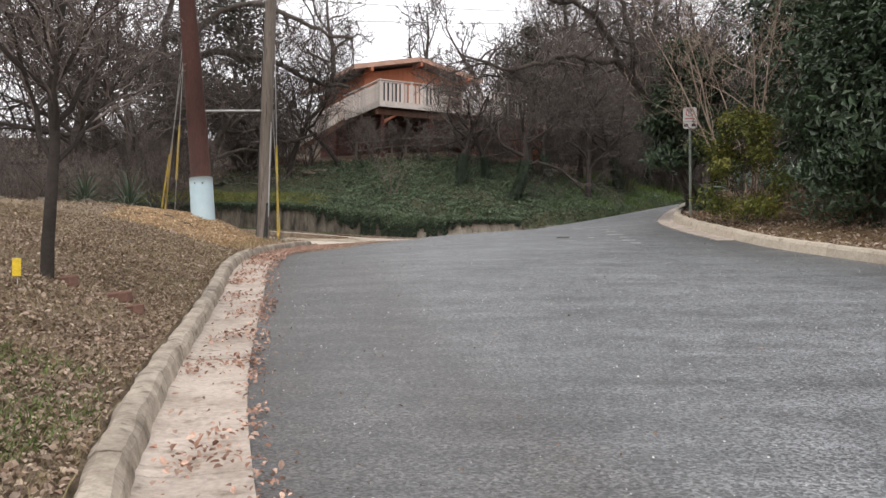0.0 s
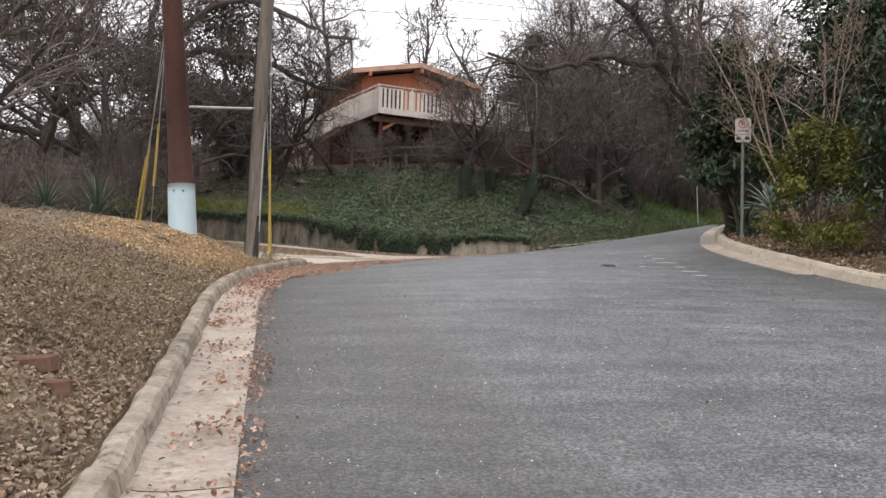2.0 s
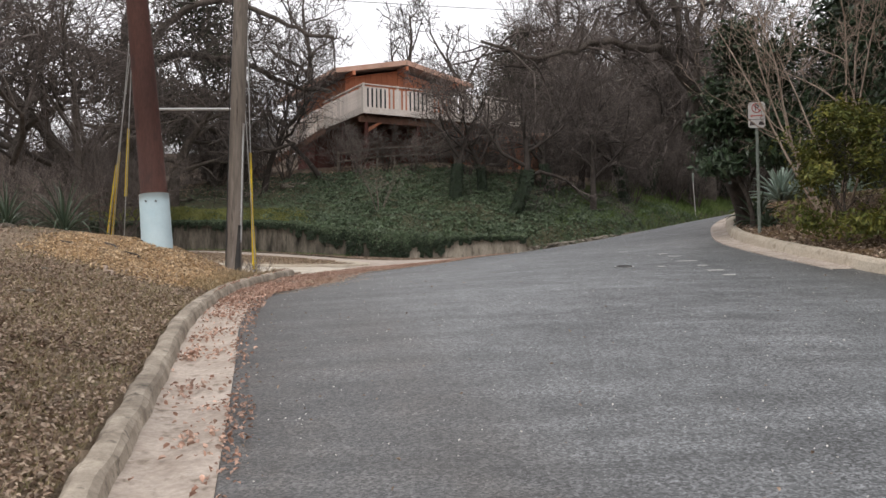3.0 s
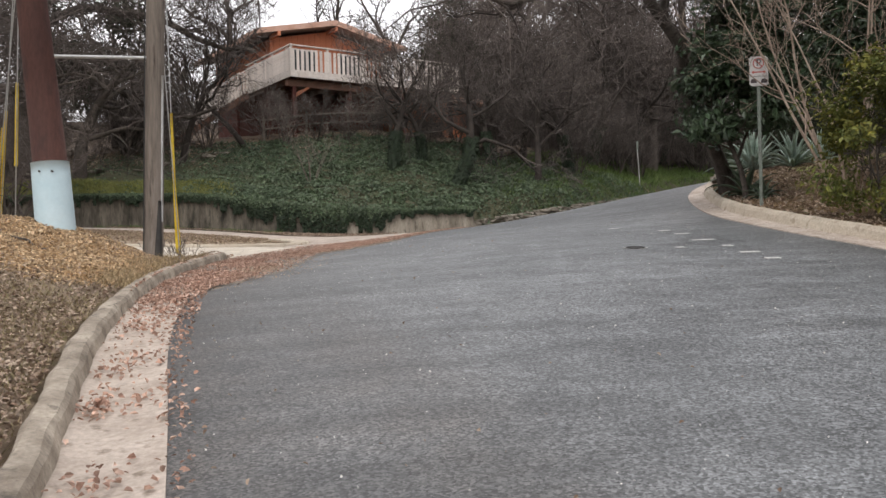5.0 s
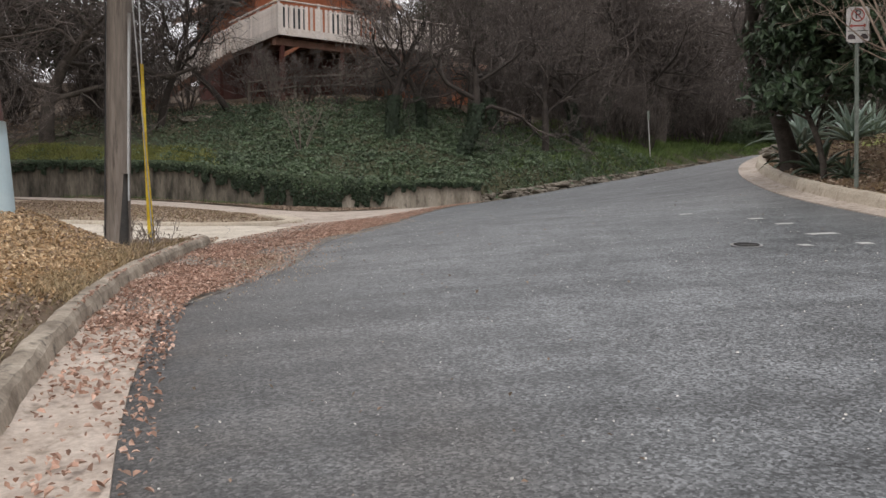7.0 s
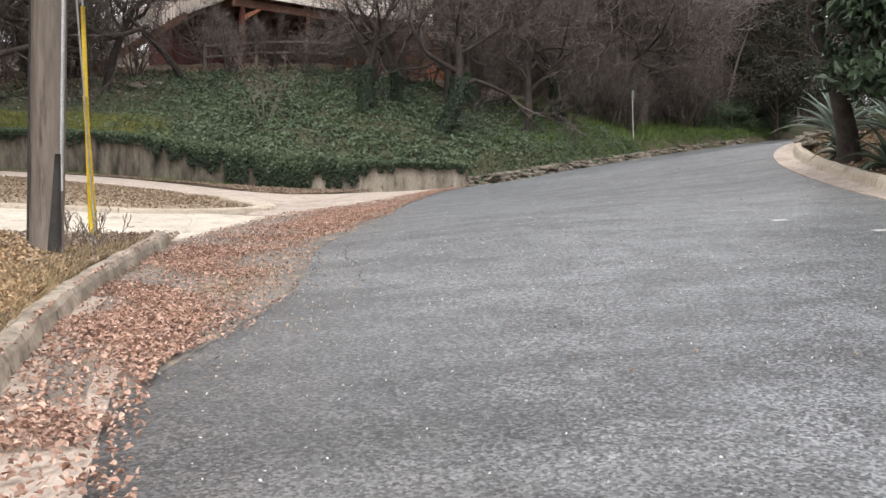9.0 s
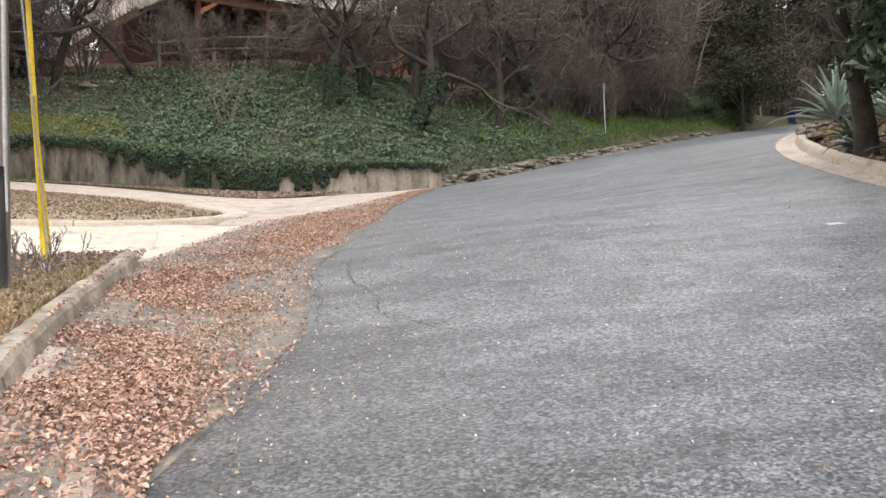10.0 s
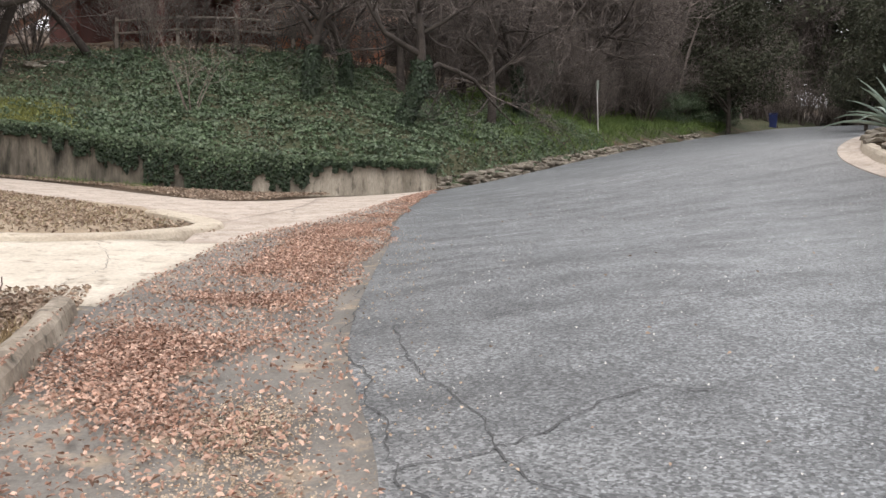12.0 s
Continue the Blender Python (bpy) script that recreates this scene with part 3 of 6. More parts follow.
def kerb(name, line, width, height, length, material, label, rounded=0.05):
    """A kerb of cast sections along a line (its face), each with a rounded top; the body lies to the left of the line."""
    ob = root(name, (0, 0, 0), label, "curb")
    tagged(ob, kind="structure")
    prof = [(-0.02, -0.12), (0.0, 0.0), (0.025, height * 0.7), (0.05, height * 0.93), (0.05 + rounded, height), (width - 0.03, height - 0.004), (width, height - 0.03), (width, -0.12)]
    line = even(np.asarray(line), 0.125)
    n = max(2, int(length / 0.125))
    for i in range(0, len(line) - 1, n):
        seg = line[i:i + n + 1]
        if len(seg) < 2:
            break
        t = np.diff(seg, axis=0)
        t = t / np.linalg.norm(t, axis=1, keepdims=True)
        seg = seg.copy()
        seg[-1] -= t[-1] * 0.014
        tt = np.gradient(seg, axis=0)
        tt /= np.linalg.norm(tt, axis=1, keepdims=True)
        nn = np.stack([-tt[:, 1], tt[:, 0]], -1)
        k = len(prof)
        jig = random.uniform(-0.008, 0.008)
        v = []
        for p, d in zip(seg, nn):
            z0 = float(STREET.z(p[0], p[1]))
            for o, hz in prof:
                w = 0.006 * math.sin(p[1] * 7.1 + o * 40) + 0.0035 * math.sin(p[1] * 17.3 + hz * 60 + 2 * math.sin(p[1] * 5.1)) + jig * (hz > 0.02)
                v.append((p[0] + d[0] * (o + w), p[1] + d[1] * (o + w), z0 + hz + 0.5 * w))
        f = [(a * k + b, a * k + b + 1, (a + 1) * k + b + 1, (a + 1) * k + b) for a in range(len(seg) - 1) for b in range(k - 1)]
        f += [tuple(range(k)), tuple((len(seg) - 1) * k + b for b in range(k))]
        mesh_object("curb_section", v, f, material, ob)
    return ob


kerb("curb_1", CURB_A, 0.18, 0.15, 3.0, CURB_CONCRETE, "stained concrete curb with a rounded worn top beside the lawn")
kerb("curb_2", np.array(CURB_B[::-1]), 0.2, 0.19, 3.0, PALE_CURB, "pale concrete curb round the planted bed")
kerb("curb_3", smooth_line([(-7.5, 25.7), (-4.44, 25.62), (-3.74, 25.75), (-3.0, 26.15), (-2.35, 26.9), (-2.05, 27.6), (-2.25, 28.4), (-2.8, 29.4)], 0.2), 0.4, 0.09, 3.0, PALE_CURB, "low pale concrete edging round the leaf-covered island")


def gutter(name, line, width, length, material, label, turned=False):
    ob = tagged(root(name, (0, 0, 0), label, "gutter"), kind="structure")
    n = int(length / 0.25)
    for i in range(0, len(line) - 1, n):
        seg = line[i:i + n + 1]
        if len(seg) < 3:
            break
        tt = np.gradient(seg, axis=0)
        tt /= np.linalg.norm(tt, axis=1, keepdims=True)
        seg = seg.copy()
        seg[-1] -= tt[-1] * 0.004
        nn = np.stack([tt[:, 1], -tt[:, 0]], -1)
        cols = np.array([-0.02, width * 0.12, width * 0.35, width * 0.75, width, width + 0.004])
        drop = np.array([0.03, 0.012, 0.004, 0.008, 0.012, -0.05])
        if turned:
            cols, drop = np.array([-0.004, 0.0, width * 0.3, width * 0.65, width * 0.88, width + 0.02]), drop[::-1]
        p = seg[:, None] + nn[:, None] * cols[None, :, None]
        z = STREET.z(p[..., 0], p[..., 1]) + drop + 0.004 * random.uniform(-1, 1)
        v = np.concatenate([p, z[..., None]], -1).reshape(-1, 3)
        k = len(cols)
        f = [(a * k + b, (a + 1) * k + b, (a + 1) * k + b + 1, a * k + b + 1) for a in range(len(seg) - 1) for b in range(k - 1)]
        mesh_object("gutter_slab", v, f, material, ob)
    return ob


gutter("gutter_1", CURB_A[:np.argmin(abs(CURB_A[:, 1] - 18.6))], 0.47, 3.0, GUTTER_CONCRETE, "pale concrete gutter with scattered brown leaves")
gutter("gutter_2", shifted(CURB_B, 0.34)[np.argmin(abs(CURB_B[:, 1] - 16)):np.argmin(abs(CURB_B[:, 1] - 40))], 0.35, 3.0, GUTTER_CONCRETE, "pale concrete gutter along the planted bed", True)


# ---- retaining wall ----
def retaining_wall():
    ob = tagged(root("wall_retaining", (0, 0, 0), "stained concrete retaining wall overgrown with ivy", "retaining wall"), kind="structure")
    top = even(np.array(WALL_TOP, float), 0.3)
    n = 10
    for i in range(0, len(top) - 1, n):
        seg = top[i:i + n + 1]
        if len(seg) < 2:
            break
        k, v = 5, []
        back = shifted(seg, 0.3)
        for p, q in zip(seg, back):
            zb = float(STREET.z(p[0], p[1])) - 0.3
            v += [(p[0], p[1], zb), (p[0], p[1], p[2] - 0.02), (p[0] * 0.9 + q[0] * 0.1, p[1] * 0.9 + q[1] * 0.1, p[2]), (q[0], q[1], p[2]), (q[0], q[1], zb)]
        f = [(a * k + b, (a + 1) * k + b, (a + 1) * k + b + 1, a * k + b + 1) for a in range(len(seg) - 1) for b in range(k - 1)]
        f += [tuple(range(k)), tuple((len(seg) - 1) * k + b for b in range(k))]
        mesh_object("wall_panel", v, f, PALE_WALL if seg[:, 0].mean() > -0.4 else WALL_CONCRETE, ob)
    return ob


retaining_wall()


# ---- trees ----
def grow(seed, height, trunk_r, levels, spread, droop=0.0, lean=(0, 0), wander=0.22, first=0.3, kids=(9, 9, 7, 5), shrink=0.62, stems=1, fine=0.004):
    """Branch lines of a bare tree, by level."""
    rng = np.random.default_rng(seed)
    out = [[] for _ in range(levels)]

    def unit(v):
        return v / (np.linalg.norm(v) + 1e-9)

    def branch(p, d, length, r, level):
        k = (9, 7, 6, 4, 3)[level]
        pts, rad = [p], [r]
        step = length / (k - 1)
        for i in range(1, k):
            d = unit(d + rng.normal(0, wander * (1.0 if level else 0.35), 3) + np.array([0, 0, (0.10 - droop * level) * (level > 0)]))
            p = p + d * step
            pts.append(p)
            rad.append(max(r * (1 - i / (k - 1)) ** 0.7, r * 0.22, fine))
        out[level].append((np.array(pts), np.array(rad)))
        if level + 1 >= levels:
            return
        n = kids[level]
        for c in range(n):
            f = (first if level == 0 else 0.2) + (1 - (first if level == 0 else 0.2)) * (c + rng.random()) / n
            s = min(f, 0.999) * (k - 1)
            i = int(s)
            q = pts[i] + (pts[i + 1] - pts[i]) * (s - i)
            t = unit(pts[i + 1] - pts[i])
            w = unit(np.cross(t, rng.normal(0, 1, 3)))
            if level == 0:
                a = c * 2.4 + rng.random()
                w = unit(np.array([math.cos(a), math.sin(a), 0.15]))
            ang = rng.uniform(0.6, 1.15) * spread
            nd = unit(t * math.cos(ang) + w * math.sin(ang))
            branch(q, nd, length * shrink * rng.uniform(0.65, 1.15) * (1.15 - 0.5 * f), max(rad[i] * rng.uniform(0.45, 0.7), fine), level + 1)

    for s in range(stems):
        a = s * 6.283 / max(stems, 1) + rng.random()
        tilt = np.array([0.0, 0.0, 0.0]) if stems == 1 else np.array([math.cos(a), math.sin(a), 0]) * 0.35
        branch(np.array([0, 0, -0.15]) + tilt * 0.25, unit(np.array([lean[0], lean[1], 1.0]) + tilt), height * rng.uniform(0.85, 1.0), trunk_r, 0)
    return out


def bare_tree(name, label, category, seed, height, trunk_r, group="", levels=5, spread=1.0, bark=None, twig=None, ivy=0.0, **kw):
    ob = root(name, (0, 0, 0), label, category, group)
    lines = grow(seed, height, trunk_r, levels, spread, **kw)
    stems = len(lines[0])
    if stems == 1:
        tube_object("trunk", lines[0], 8, bark or BARK, ob)
        for limb in lines[1]:
            tube_object("limb", [limb], 6, bark or BARK, ob)
    else:
        for stem in lines[0]:
            tube_object("stem", [stem], 5, bark or BARK, ob)
    rest = [l for lv in lines[(2 if stems == 1 else 1):] for l in lv]
    tagged(tube_object("crown", rest, 3, twig or TWIG, ob, "bare twigs"), kind="stuff")
    if ivy:
        r = np.random.default_rng(seed)
        pts, rad = lines[0][0]
        n = 2600
        t = r.uniform(0, 1, n) * ivy * (len(pts) - 1)
        i = np.minimum(t.astype(int), len(pts) - 2)
        c = pts[i] + (pts[i + 1] - pts[i]) * (t - i)[:, None]
        a = r.uniform(0, 6.283, n)
        o = np.stack([np.cos(a), np.sin(a), 0.2 + 0 * a], -1)
        c = c + o * (trunk_r * r.uniform(0.8, 1.6, n))[:, None]
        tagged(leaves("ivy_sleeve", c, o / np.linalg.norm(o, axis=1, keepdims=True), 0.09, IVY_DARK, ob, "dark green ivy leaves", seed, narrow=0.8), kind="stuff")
    return ob


def leaves(name, centres, ups, size, material, parent=None, label="", seed=1, fold=0.25, narrow=0.45, full=False):
    """Many folded pointed leaves: two faces each."""
    rng = np.random.default_rng(seed)
    n = len(centres)
    d = rng.normal(0, 1, (n, 3))
    d -= ups * (d * ups).sum(1, keepdims=True) * 0.85
    d /= np.linalg.norm(d, axis=1, keepdims=True) + 1e-9
    w = np.cross(d, ups)
    w /= np.linalg.norm(w, axis=1, keepdims=True) + 1e-9
    u = np.cross(w, d)
    s = (size * rng.uniform(0.5, 1.35, n))[:, None]
    a, b = centres - d * s * 0.5, centres + d * s * 0.5 - u * s * rng.uniform(0, 0.3, (n, 1))
    lft, rgt = centres + w * s * narrow * 0.5 + u * s * fold * 0.5, centres - w * s * narrow * 0.5 + u * s * fold * 0.5
    if full:
        q = rng.uniform(0.6, 1.0, (4, n, 1))
        l1, l2 = centres - d * s * 0.22 + (lft - centres) * q[0], centres + d * s * 0.22 + (lft - centres) * q[1]
        r1, r2 = centres - d * s * 0.22 + (rgt - centres) * q[2], centres + d * s * 0.22 + (rgt - centres) * q[3]
        v = np.stack([a, l1, l2, b, r2, r1], 1).reshape(-1, 3)
        o = np.arange(n)[:, None] * 6
        return mesh_object(name, v, np.concatenate([o + np.array([[0, 1, 2, 3]]), o + np.array([[0, 3, 4, 5]])]), material, parent, label)
    v = np.stack([a, lft, b, rgt], 1).reshape(-1, 3)
    o = np.arange(n)[:, None] * 4
    f = np.concatenate([o + np.array([[0, 1, 2]]), o + np.array([[0, 2, 3]])])
    return mesh_object(name, v, f, material, parent, label)


def leafy(name, label, category, seed, height, width, n, size, material, trunk_r=0.12, low=0.1, bark=None, lumps=26, group=""):
    """An evergreen: branching trunk, and leaves in uneven clumps at the ends of limbs."""
    rng = np.random.default_rng(seed)
    ob = root(name, (0, 0, 0), label, category, group)
    lines = grow(seed, height * 0.8, trunk_r, 3, 1.0, first=low, kids=(14, 6))
    tube_object("trunk", lines[0], 7, bark or BARK, ob)
    tagged(tube_object("branch", lines[1] + lines[2], 4, bark or BARK, ob), kind="stuff")
    cs = []
    for i in range(lumps):
        a, hgt = rng.uniform(0, 6.283), rng.uniform(low, 1.0)
        rad = width * 0.5 * math.sqrt(max(0.05, 1 - (2 * (hgt - 0.42)) ** 2 * 0.72)) * rng.uniform(0.55, 1.05)
        c = np.array([math.cos(a) * rad * 0.8, math.sin(a) * rad * 0.8, hgt * height])
        r = width * rng.uniform(0.12, 0.24)
        m = n // lumps
        q = rng.normal(0, 1, (m, 3))
        q /= np.linalg.norm(q, axis=1, keepdims=True)
        cs.append(c + q * (r * rng.uniform(0.35, 1.1, (m, 1))) * np.array([1.1, 1.1, 0.75]))
    c = np.concatenate(cs)
    up = c - np.array([0, 0, height * 0.35])
    up = up / np.linalg.norm(up, axis=1, keepdims=True) + rng.normal(0, 0.5, c.shape) + np.array([0, 0, 0.35])
    up /= np.linalg.norm(up, axis=1, keepdims=True)
    tagged(leaves("crown", c, up, size, material, ob, "", seed), kind="stuff")
    return ob


def stand(x, y, lift=0.0):
    return (x, y, float(surface(np.array([x]), np.array([y]))[0]) + lift)


def put(ob, x, y, turn=0.0, size=1.0, lift=0.0):
    """A copy of a thing on the ground."""
    o = copy_thing(ob, pose(*stand(x, y, lift), 0, 0, turn))
    o.scale = (size, size, size)
    return o


def settle(ob, x, y, turn=0.0, size=1.0, lift=0.0):
    """Moves a thing itself to its place on the ground."""
    ob.matrix_basis = pose(*stand(x, y, lift), 0, 0, turn)
    ob.scale = (size, size, size)
    return ob


# wooded background: a few kinds of bare oak, juniper and brush, copied about
OAKS = [bare_tree("bare_oak", "bare grey oak with tangled branches in the wood", "tree", 11 + i, 9.5 + i % 3, 0.2 + 0.03 * (i % 3), "oaks of the wood",
                  wander=0.28, kids=(9, 8, 6, 3), first=0.28, fine=0.011) for i in range(4)]
BRUSH = [bare_tree("bare_shrub", "dense brown leafless shrub on the wooded slope", "shrub", 31 + i, 2.6 + 0.5 * i, 0.035, "brush on the slope",
                   levels=4, stems=7, kids=(9, 7, 5), first=0.15, wander=0.2, shrink=0.55) for i in range(3)]
JUNIPERS = [leafy("juniper_tree", "dark olive evergreen juniper among bare oaks", "tree", 51 + i, 8.5, 5.5, 9000, 0.22, JUNIPER_LEAF, 0.14, 0.15, lumps=40, group="junipers of the wood") for i in range(2)]
rng = np.random.default_rng(5)


def plant(kinds, spots, smin, smax, taken=[]):
    for i, (x, y) in enumerate(spots):
        kind = kinds[i % len(kinds)]
        turn, size = rng.uniform(0, 360), rng.uniform(smin, smax)
        if kind.name in taken:
            put(kind, x, y, turn, size)
        else:
            taken.append(kind.name)
            settle(kind, x, y, turn, size)


def ring(n, az0, az1, r0, r1):
    """Spots spread over a sector of the wood as seen from the street."""
    out = []
    while len(out) < n:
        a, r = radians(rng.uniform(az0, az1)), rng.uniform(r0, r1)
        x, y = r * math.sin(a), r * math.cos(a)
        if side(RIM, x, y) > 1.5 and not (-9 < x < 11 and 43 < y < 60):
            out.append((x, y))
    return out


plant(OAKS, [(-20, 50), (-28, 46), (9, 64),
             (13, 55), (17, 58), (14, 63), (20, 66), (24, 64), (19, 74), (27, 72), (31, 70), (12, 72), (25, 82), (35, 80), (38, 84), (45, 92), (16, 54), (22, 60)], 0.85, 1.15)
plant(OAKS, [(-11, 31), (-17, 29), (-22, 33), (-16, 15), (-20, 18), (-26, 26), (-23, 40), (-30, 36)], 0.75, 1.05)
plant(OAKS, [(10, 55), (15, 56), (8, 60), (11, 66), (52, 80), (58, 82), (64, 80), (70, 78), (60, 60)], 0.9, 1.25)
plant(OAKS, [(22, 36), (28, 40), (26, 32), (34, 46), (40, 54), (20, 29), (46, 58), (52, 62), (30, 36)], 0.8, 1.1)
plant(JUNIPERS, [(6, 58), (-12, 50), (-17, 55), (5.5, 61), (7, 63.5), (15, 67), (21, 70), (28, 60), (32, 66), (48, 84), (42, 78), (36, 58), (44, 64), (54, 76), (60, 84), (52, 70), (46, 80), (56, 80), (62, 82), (50, 84), (66, 84), (70, 72), (60, 62), (64, 60), (34, 50), (26, 44), (40, 52)], 0.85, 1.3)
plant(BRUSH, ring(22, -22, 26, 44.5, 51), 0.7, 1.3)
plant(BRUSH, [(x, 45.9 + 0.8 * math.sin(x * 1.9)) for x in (-9.5, -8.2, -7, 1.2, 2.6, 4.2, 5.8, 7, 8.4, 9.6)], 0.6, 1.0)
plant(BRUSH, ring(26, 12, 36, 50, 66), 0.8, 1.4)
plant(BRUSH, [(-9 - 1.3 * (i % 9) + 0.5 * math.sin(i * 2.2), 21.5 + 1.9 * (i // 9) + 0.6 * math.sin(i)) for i in range(0, 45, 2) if not 21 < 21.5 + 1.9 * (i // 9) < 26 or i % 9 > 2], 0.7, 1.2)

plant(JUNIPERS, [(50, 82), (54, 80.5), (47, 85), (58, 84), (44, 88), (63, 82), (41, 86), (53, 88)], 1.6, 2.0)
plant(OAKS, [(48, 82), (56, 82), (43, 84)], 1.4, 1.6)
plant(BRUSH, [(-12, 47), (-10.4, 47.6), (-9.2, 46.2), (-13.5, 46), (-3.6, 44.6), (-2.2, 44.9), (-0.9, 44.5), (0.4, 45.0), (1.6, 44.4), (3.2, 45.2), (-4.6, 46.9), (5.0, 45.4)], 0.5, 0.8)
plant(BRUSH, [(38 + 2.2 * i, 73 + 1.2 * i - 0.05 * i * i) for i in range(9)], 0.9, 1.3)

# ---- evergreens and bed across the street ----
MAGNOLIA = leafy("magnolia_tree", "dark glossy broadleaf evergreen tree in the bed", "tree", 71, 6.2, 4.6, 15000, 0.19, DARK_LEAF, 0.13, 0.08, lumps=60, group="evergreens in the bed")
settle(MAGNOLIA, 9.0, 17.4)
RAISED = settle(leafy("magnolia_tree", "dark glossy broadleaf evergreen with a raised crown in the bed", "tree", 72, 7.0, 5.0, 15000, 0.19, DARK_LEAF, 0.13, 0.28, lumps=60, group="evergreens in the bed"), 9.9, 22.4)
put(RAISED, 10.6, 19.6, 80, 1.0)
put(MAGNOLIA, 8.9, 14.4, 250, 1.0)
put(MAGNOLIA, 8.0, 15.8, 310, 0.72)
put(MAGNOLIA, 18.5, 29.5, 20, 1.1)
put(MAGNOLIA, 15.0, 18.0, 75, 1.25)
put(MAGNOLIA, 12.5, 14.5, 140, 1.15)
put(MAGNOLIA, 13.5, 21.5, 300, 1.1)
put(MAGNOLIA, 11.0, 12.0, 30, 1.05)
settle(leafy("evergreen_tree", "broadleaf evergreen with a raised crown before the leaning oak", "tree", 73, 4.3, 2.5, 9000, 0.17, DARK_LEAF, 0.06, 0.27, lumps=40), 6.35, 22.1)
settle(leafy("yellow_shrub", "yellow-green leafy shrub in the bed by the curb", "shrub", 81, 2.2, 1.9, 7000, 0.09, YELLOW_LEAF, 0.03, 0.05, lumps=34), 6.05, 17.4)
settle(bare_tree("crape_myrtle", "leafless multi-stemmed crape myrtle with tan bark", "tree", 91, 5.4, 0.03, "", levels=4, stems=8, kids=(6, 6, 5), first=0.22, wander=0.2, shrink=0.45, lean=(-0.12, -0.1), bark=PALE_BARK, twig=PALE_BARK), 6.9, 19.6)


def far_woods():
    """The deep wood behind: many thin crooked stems with fine side twigs, too many to count."""
    r = np.random.default_rng(77)
    lines, n = [], 0
    az, far = np.radians(r.uniform(-44, 62, 5200)), r.uniform(52, 104, 5200)
    gx, gy = far * np.sin(az), far * np.cos(az)
    clear = (side(RIM, gx, gy) > 2.5) | (side(CURB_B[::12], gx, gy) < -3)
    gz = surface(np.clip(gx, -44, 69), np.clip(gy, -20, 99))
    for x, y, z in zip(gx[clear], gy[clear], gz[clear]):
        if n > 1700:
            break
        behind_house = x < 7
        if behind_house and r.random() < (0.93 if x < -6 else 0.88):
            continue
        n += 1
        h = r.uniform(3, 11) * (0.6 if behind_house else 1.0)
        p = np.array([x, y, z - 0.2])
        dirn = np.array([r.normal(0, 0.12), r.normal(0, 0.12), 1.0])
        pts = [p]
        for k in range(5):
            dirn = dirn + r.normal(0, 0.13, 3) * np.array([1, 1, 0.2])
            p = p + dirn / np.linalg.norm(dirn) * h / 5
            pts.append(p)
        r0 = r.uniform(0.04, 0.13)
        lines.append((np.array(pts), np.linspace(r0, 0.02, 6)))
        for k in range(12):
            s = r.uniform(0.5, 4.9)
            i = int(s)
            q = pts[i] + (pts[i + 1] - pts[i]) * (s - i)
            o = np.array([r.normal(0, 1), r.normal(0, 1), r.uniform(0.1, 1.0)])
            o /= np.linalg.norm(o)
            l = r.uniform(0.8, 2.4)
            e = q + o * l
            lines.append((np.array([q, q + o * l * 0.5 + r.normal(0, 0.12, 3), e]), np.array([0.03, 0.022, 0.012])))
            for m in range(3):
                o2 = o + r.normal(0, 0.6, 3)
                lines.append((np.array([q + o * l * r.uniform(0.3, 0.9), q + o * l * 0.7 + o2 * r.uniform(0.4, 1.1)]), np.array([0.018, 0.01])))
    v, f = tubes(lines, 3)
    return tagged(mesh_object("far_woods", v, f, TWIG), "tangled brown leafless winter wood on the hillside", "woods", kind="stuff")


far_woods()

# ---- the house on the slope ----
HOUSE = root("house", (-3.3, 45.6, 0), "orange-brown timber hillside house with a raised slatted deck", "house", turn=28.1)


def hbox(name, x0, x1, y0, y1, z0, z1, material, parent=None, label="", bevel=0.0):
    return part(name, box(bmesh.new(), x0, x1, y0, y1, z0, z1, bevel), material, parent or HOUSE, label)


def prism(name, outline, y0, y1, material, parent, label=""):
    """A solid with an outline in the x-z plane, from y0 to y1."""
    n = len(outline)
    v = [(x, y0, z) for x, z in outline] + [(x, y1, z) for x, z in outline]
    f = [tuple(range(n))[::-1], tuple(range(n, 2 * n))] + [(i, (i + 1) % n, n + (i + 1) % n, n + i) for i in range(n)]
    return mesh_object(name, v, f, material, parent, label)


hbox("deck_floor", -0.02, 9.2, -0.02, 4.3, 9.98, 10.08, DECK_WOOD)
hbox("deck_side_floor", -0.02, 0.9, 4.3, 8.5, 9.98, 10.08, DECK_WOOD)
hbox("deck_fascia", 0, 9.2, -0.06, 0, 9.75, 10.06, RAIL_PAINT)
hbox("deck_fascia", -0.06, 0, 0, 8.5, 9.75, 10.06, RAIL_PAINT)
for jx in np.arange(0.5, 9.2, 0.8):
    hbox("joist", jx, jx + 0.06, 0.02, 4.2, 9.72, 9.97, DECK_WOOD)
# Posts share that darkened tone, standing in for the shade beneath the deck.
for bx, by in ((0.35, 0.5), (3.2, 0.5), (6.2, 0.5), (9.0, 0.5), (0.35, 3.4), (0.35, 7.2)):
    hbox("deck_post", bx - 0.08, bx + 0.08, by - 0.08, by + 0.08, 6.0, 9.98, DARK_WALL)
hbox("deck_beam", 0.0, 9.2, 0.38, 0.62, 9.42, 9.71, DECK_WOOD)
prism("deck_bracket", [(0.43, 8.95), (0.43, 9.15), (0.95, 9.42), (1.15, 9.42)], 0.42, 0.58, ORANGE_WALL, HOUSE)
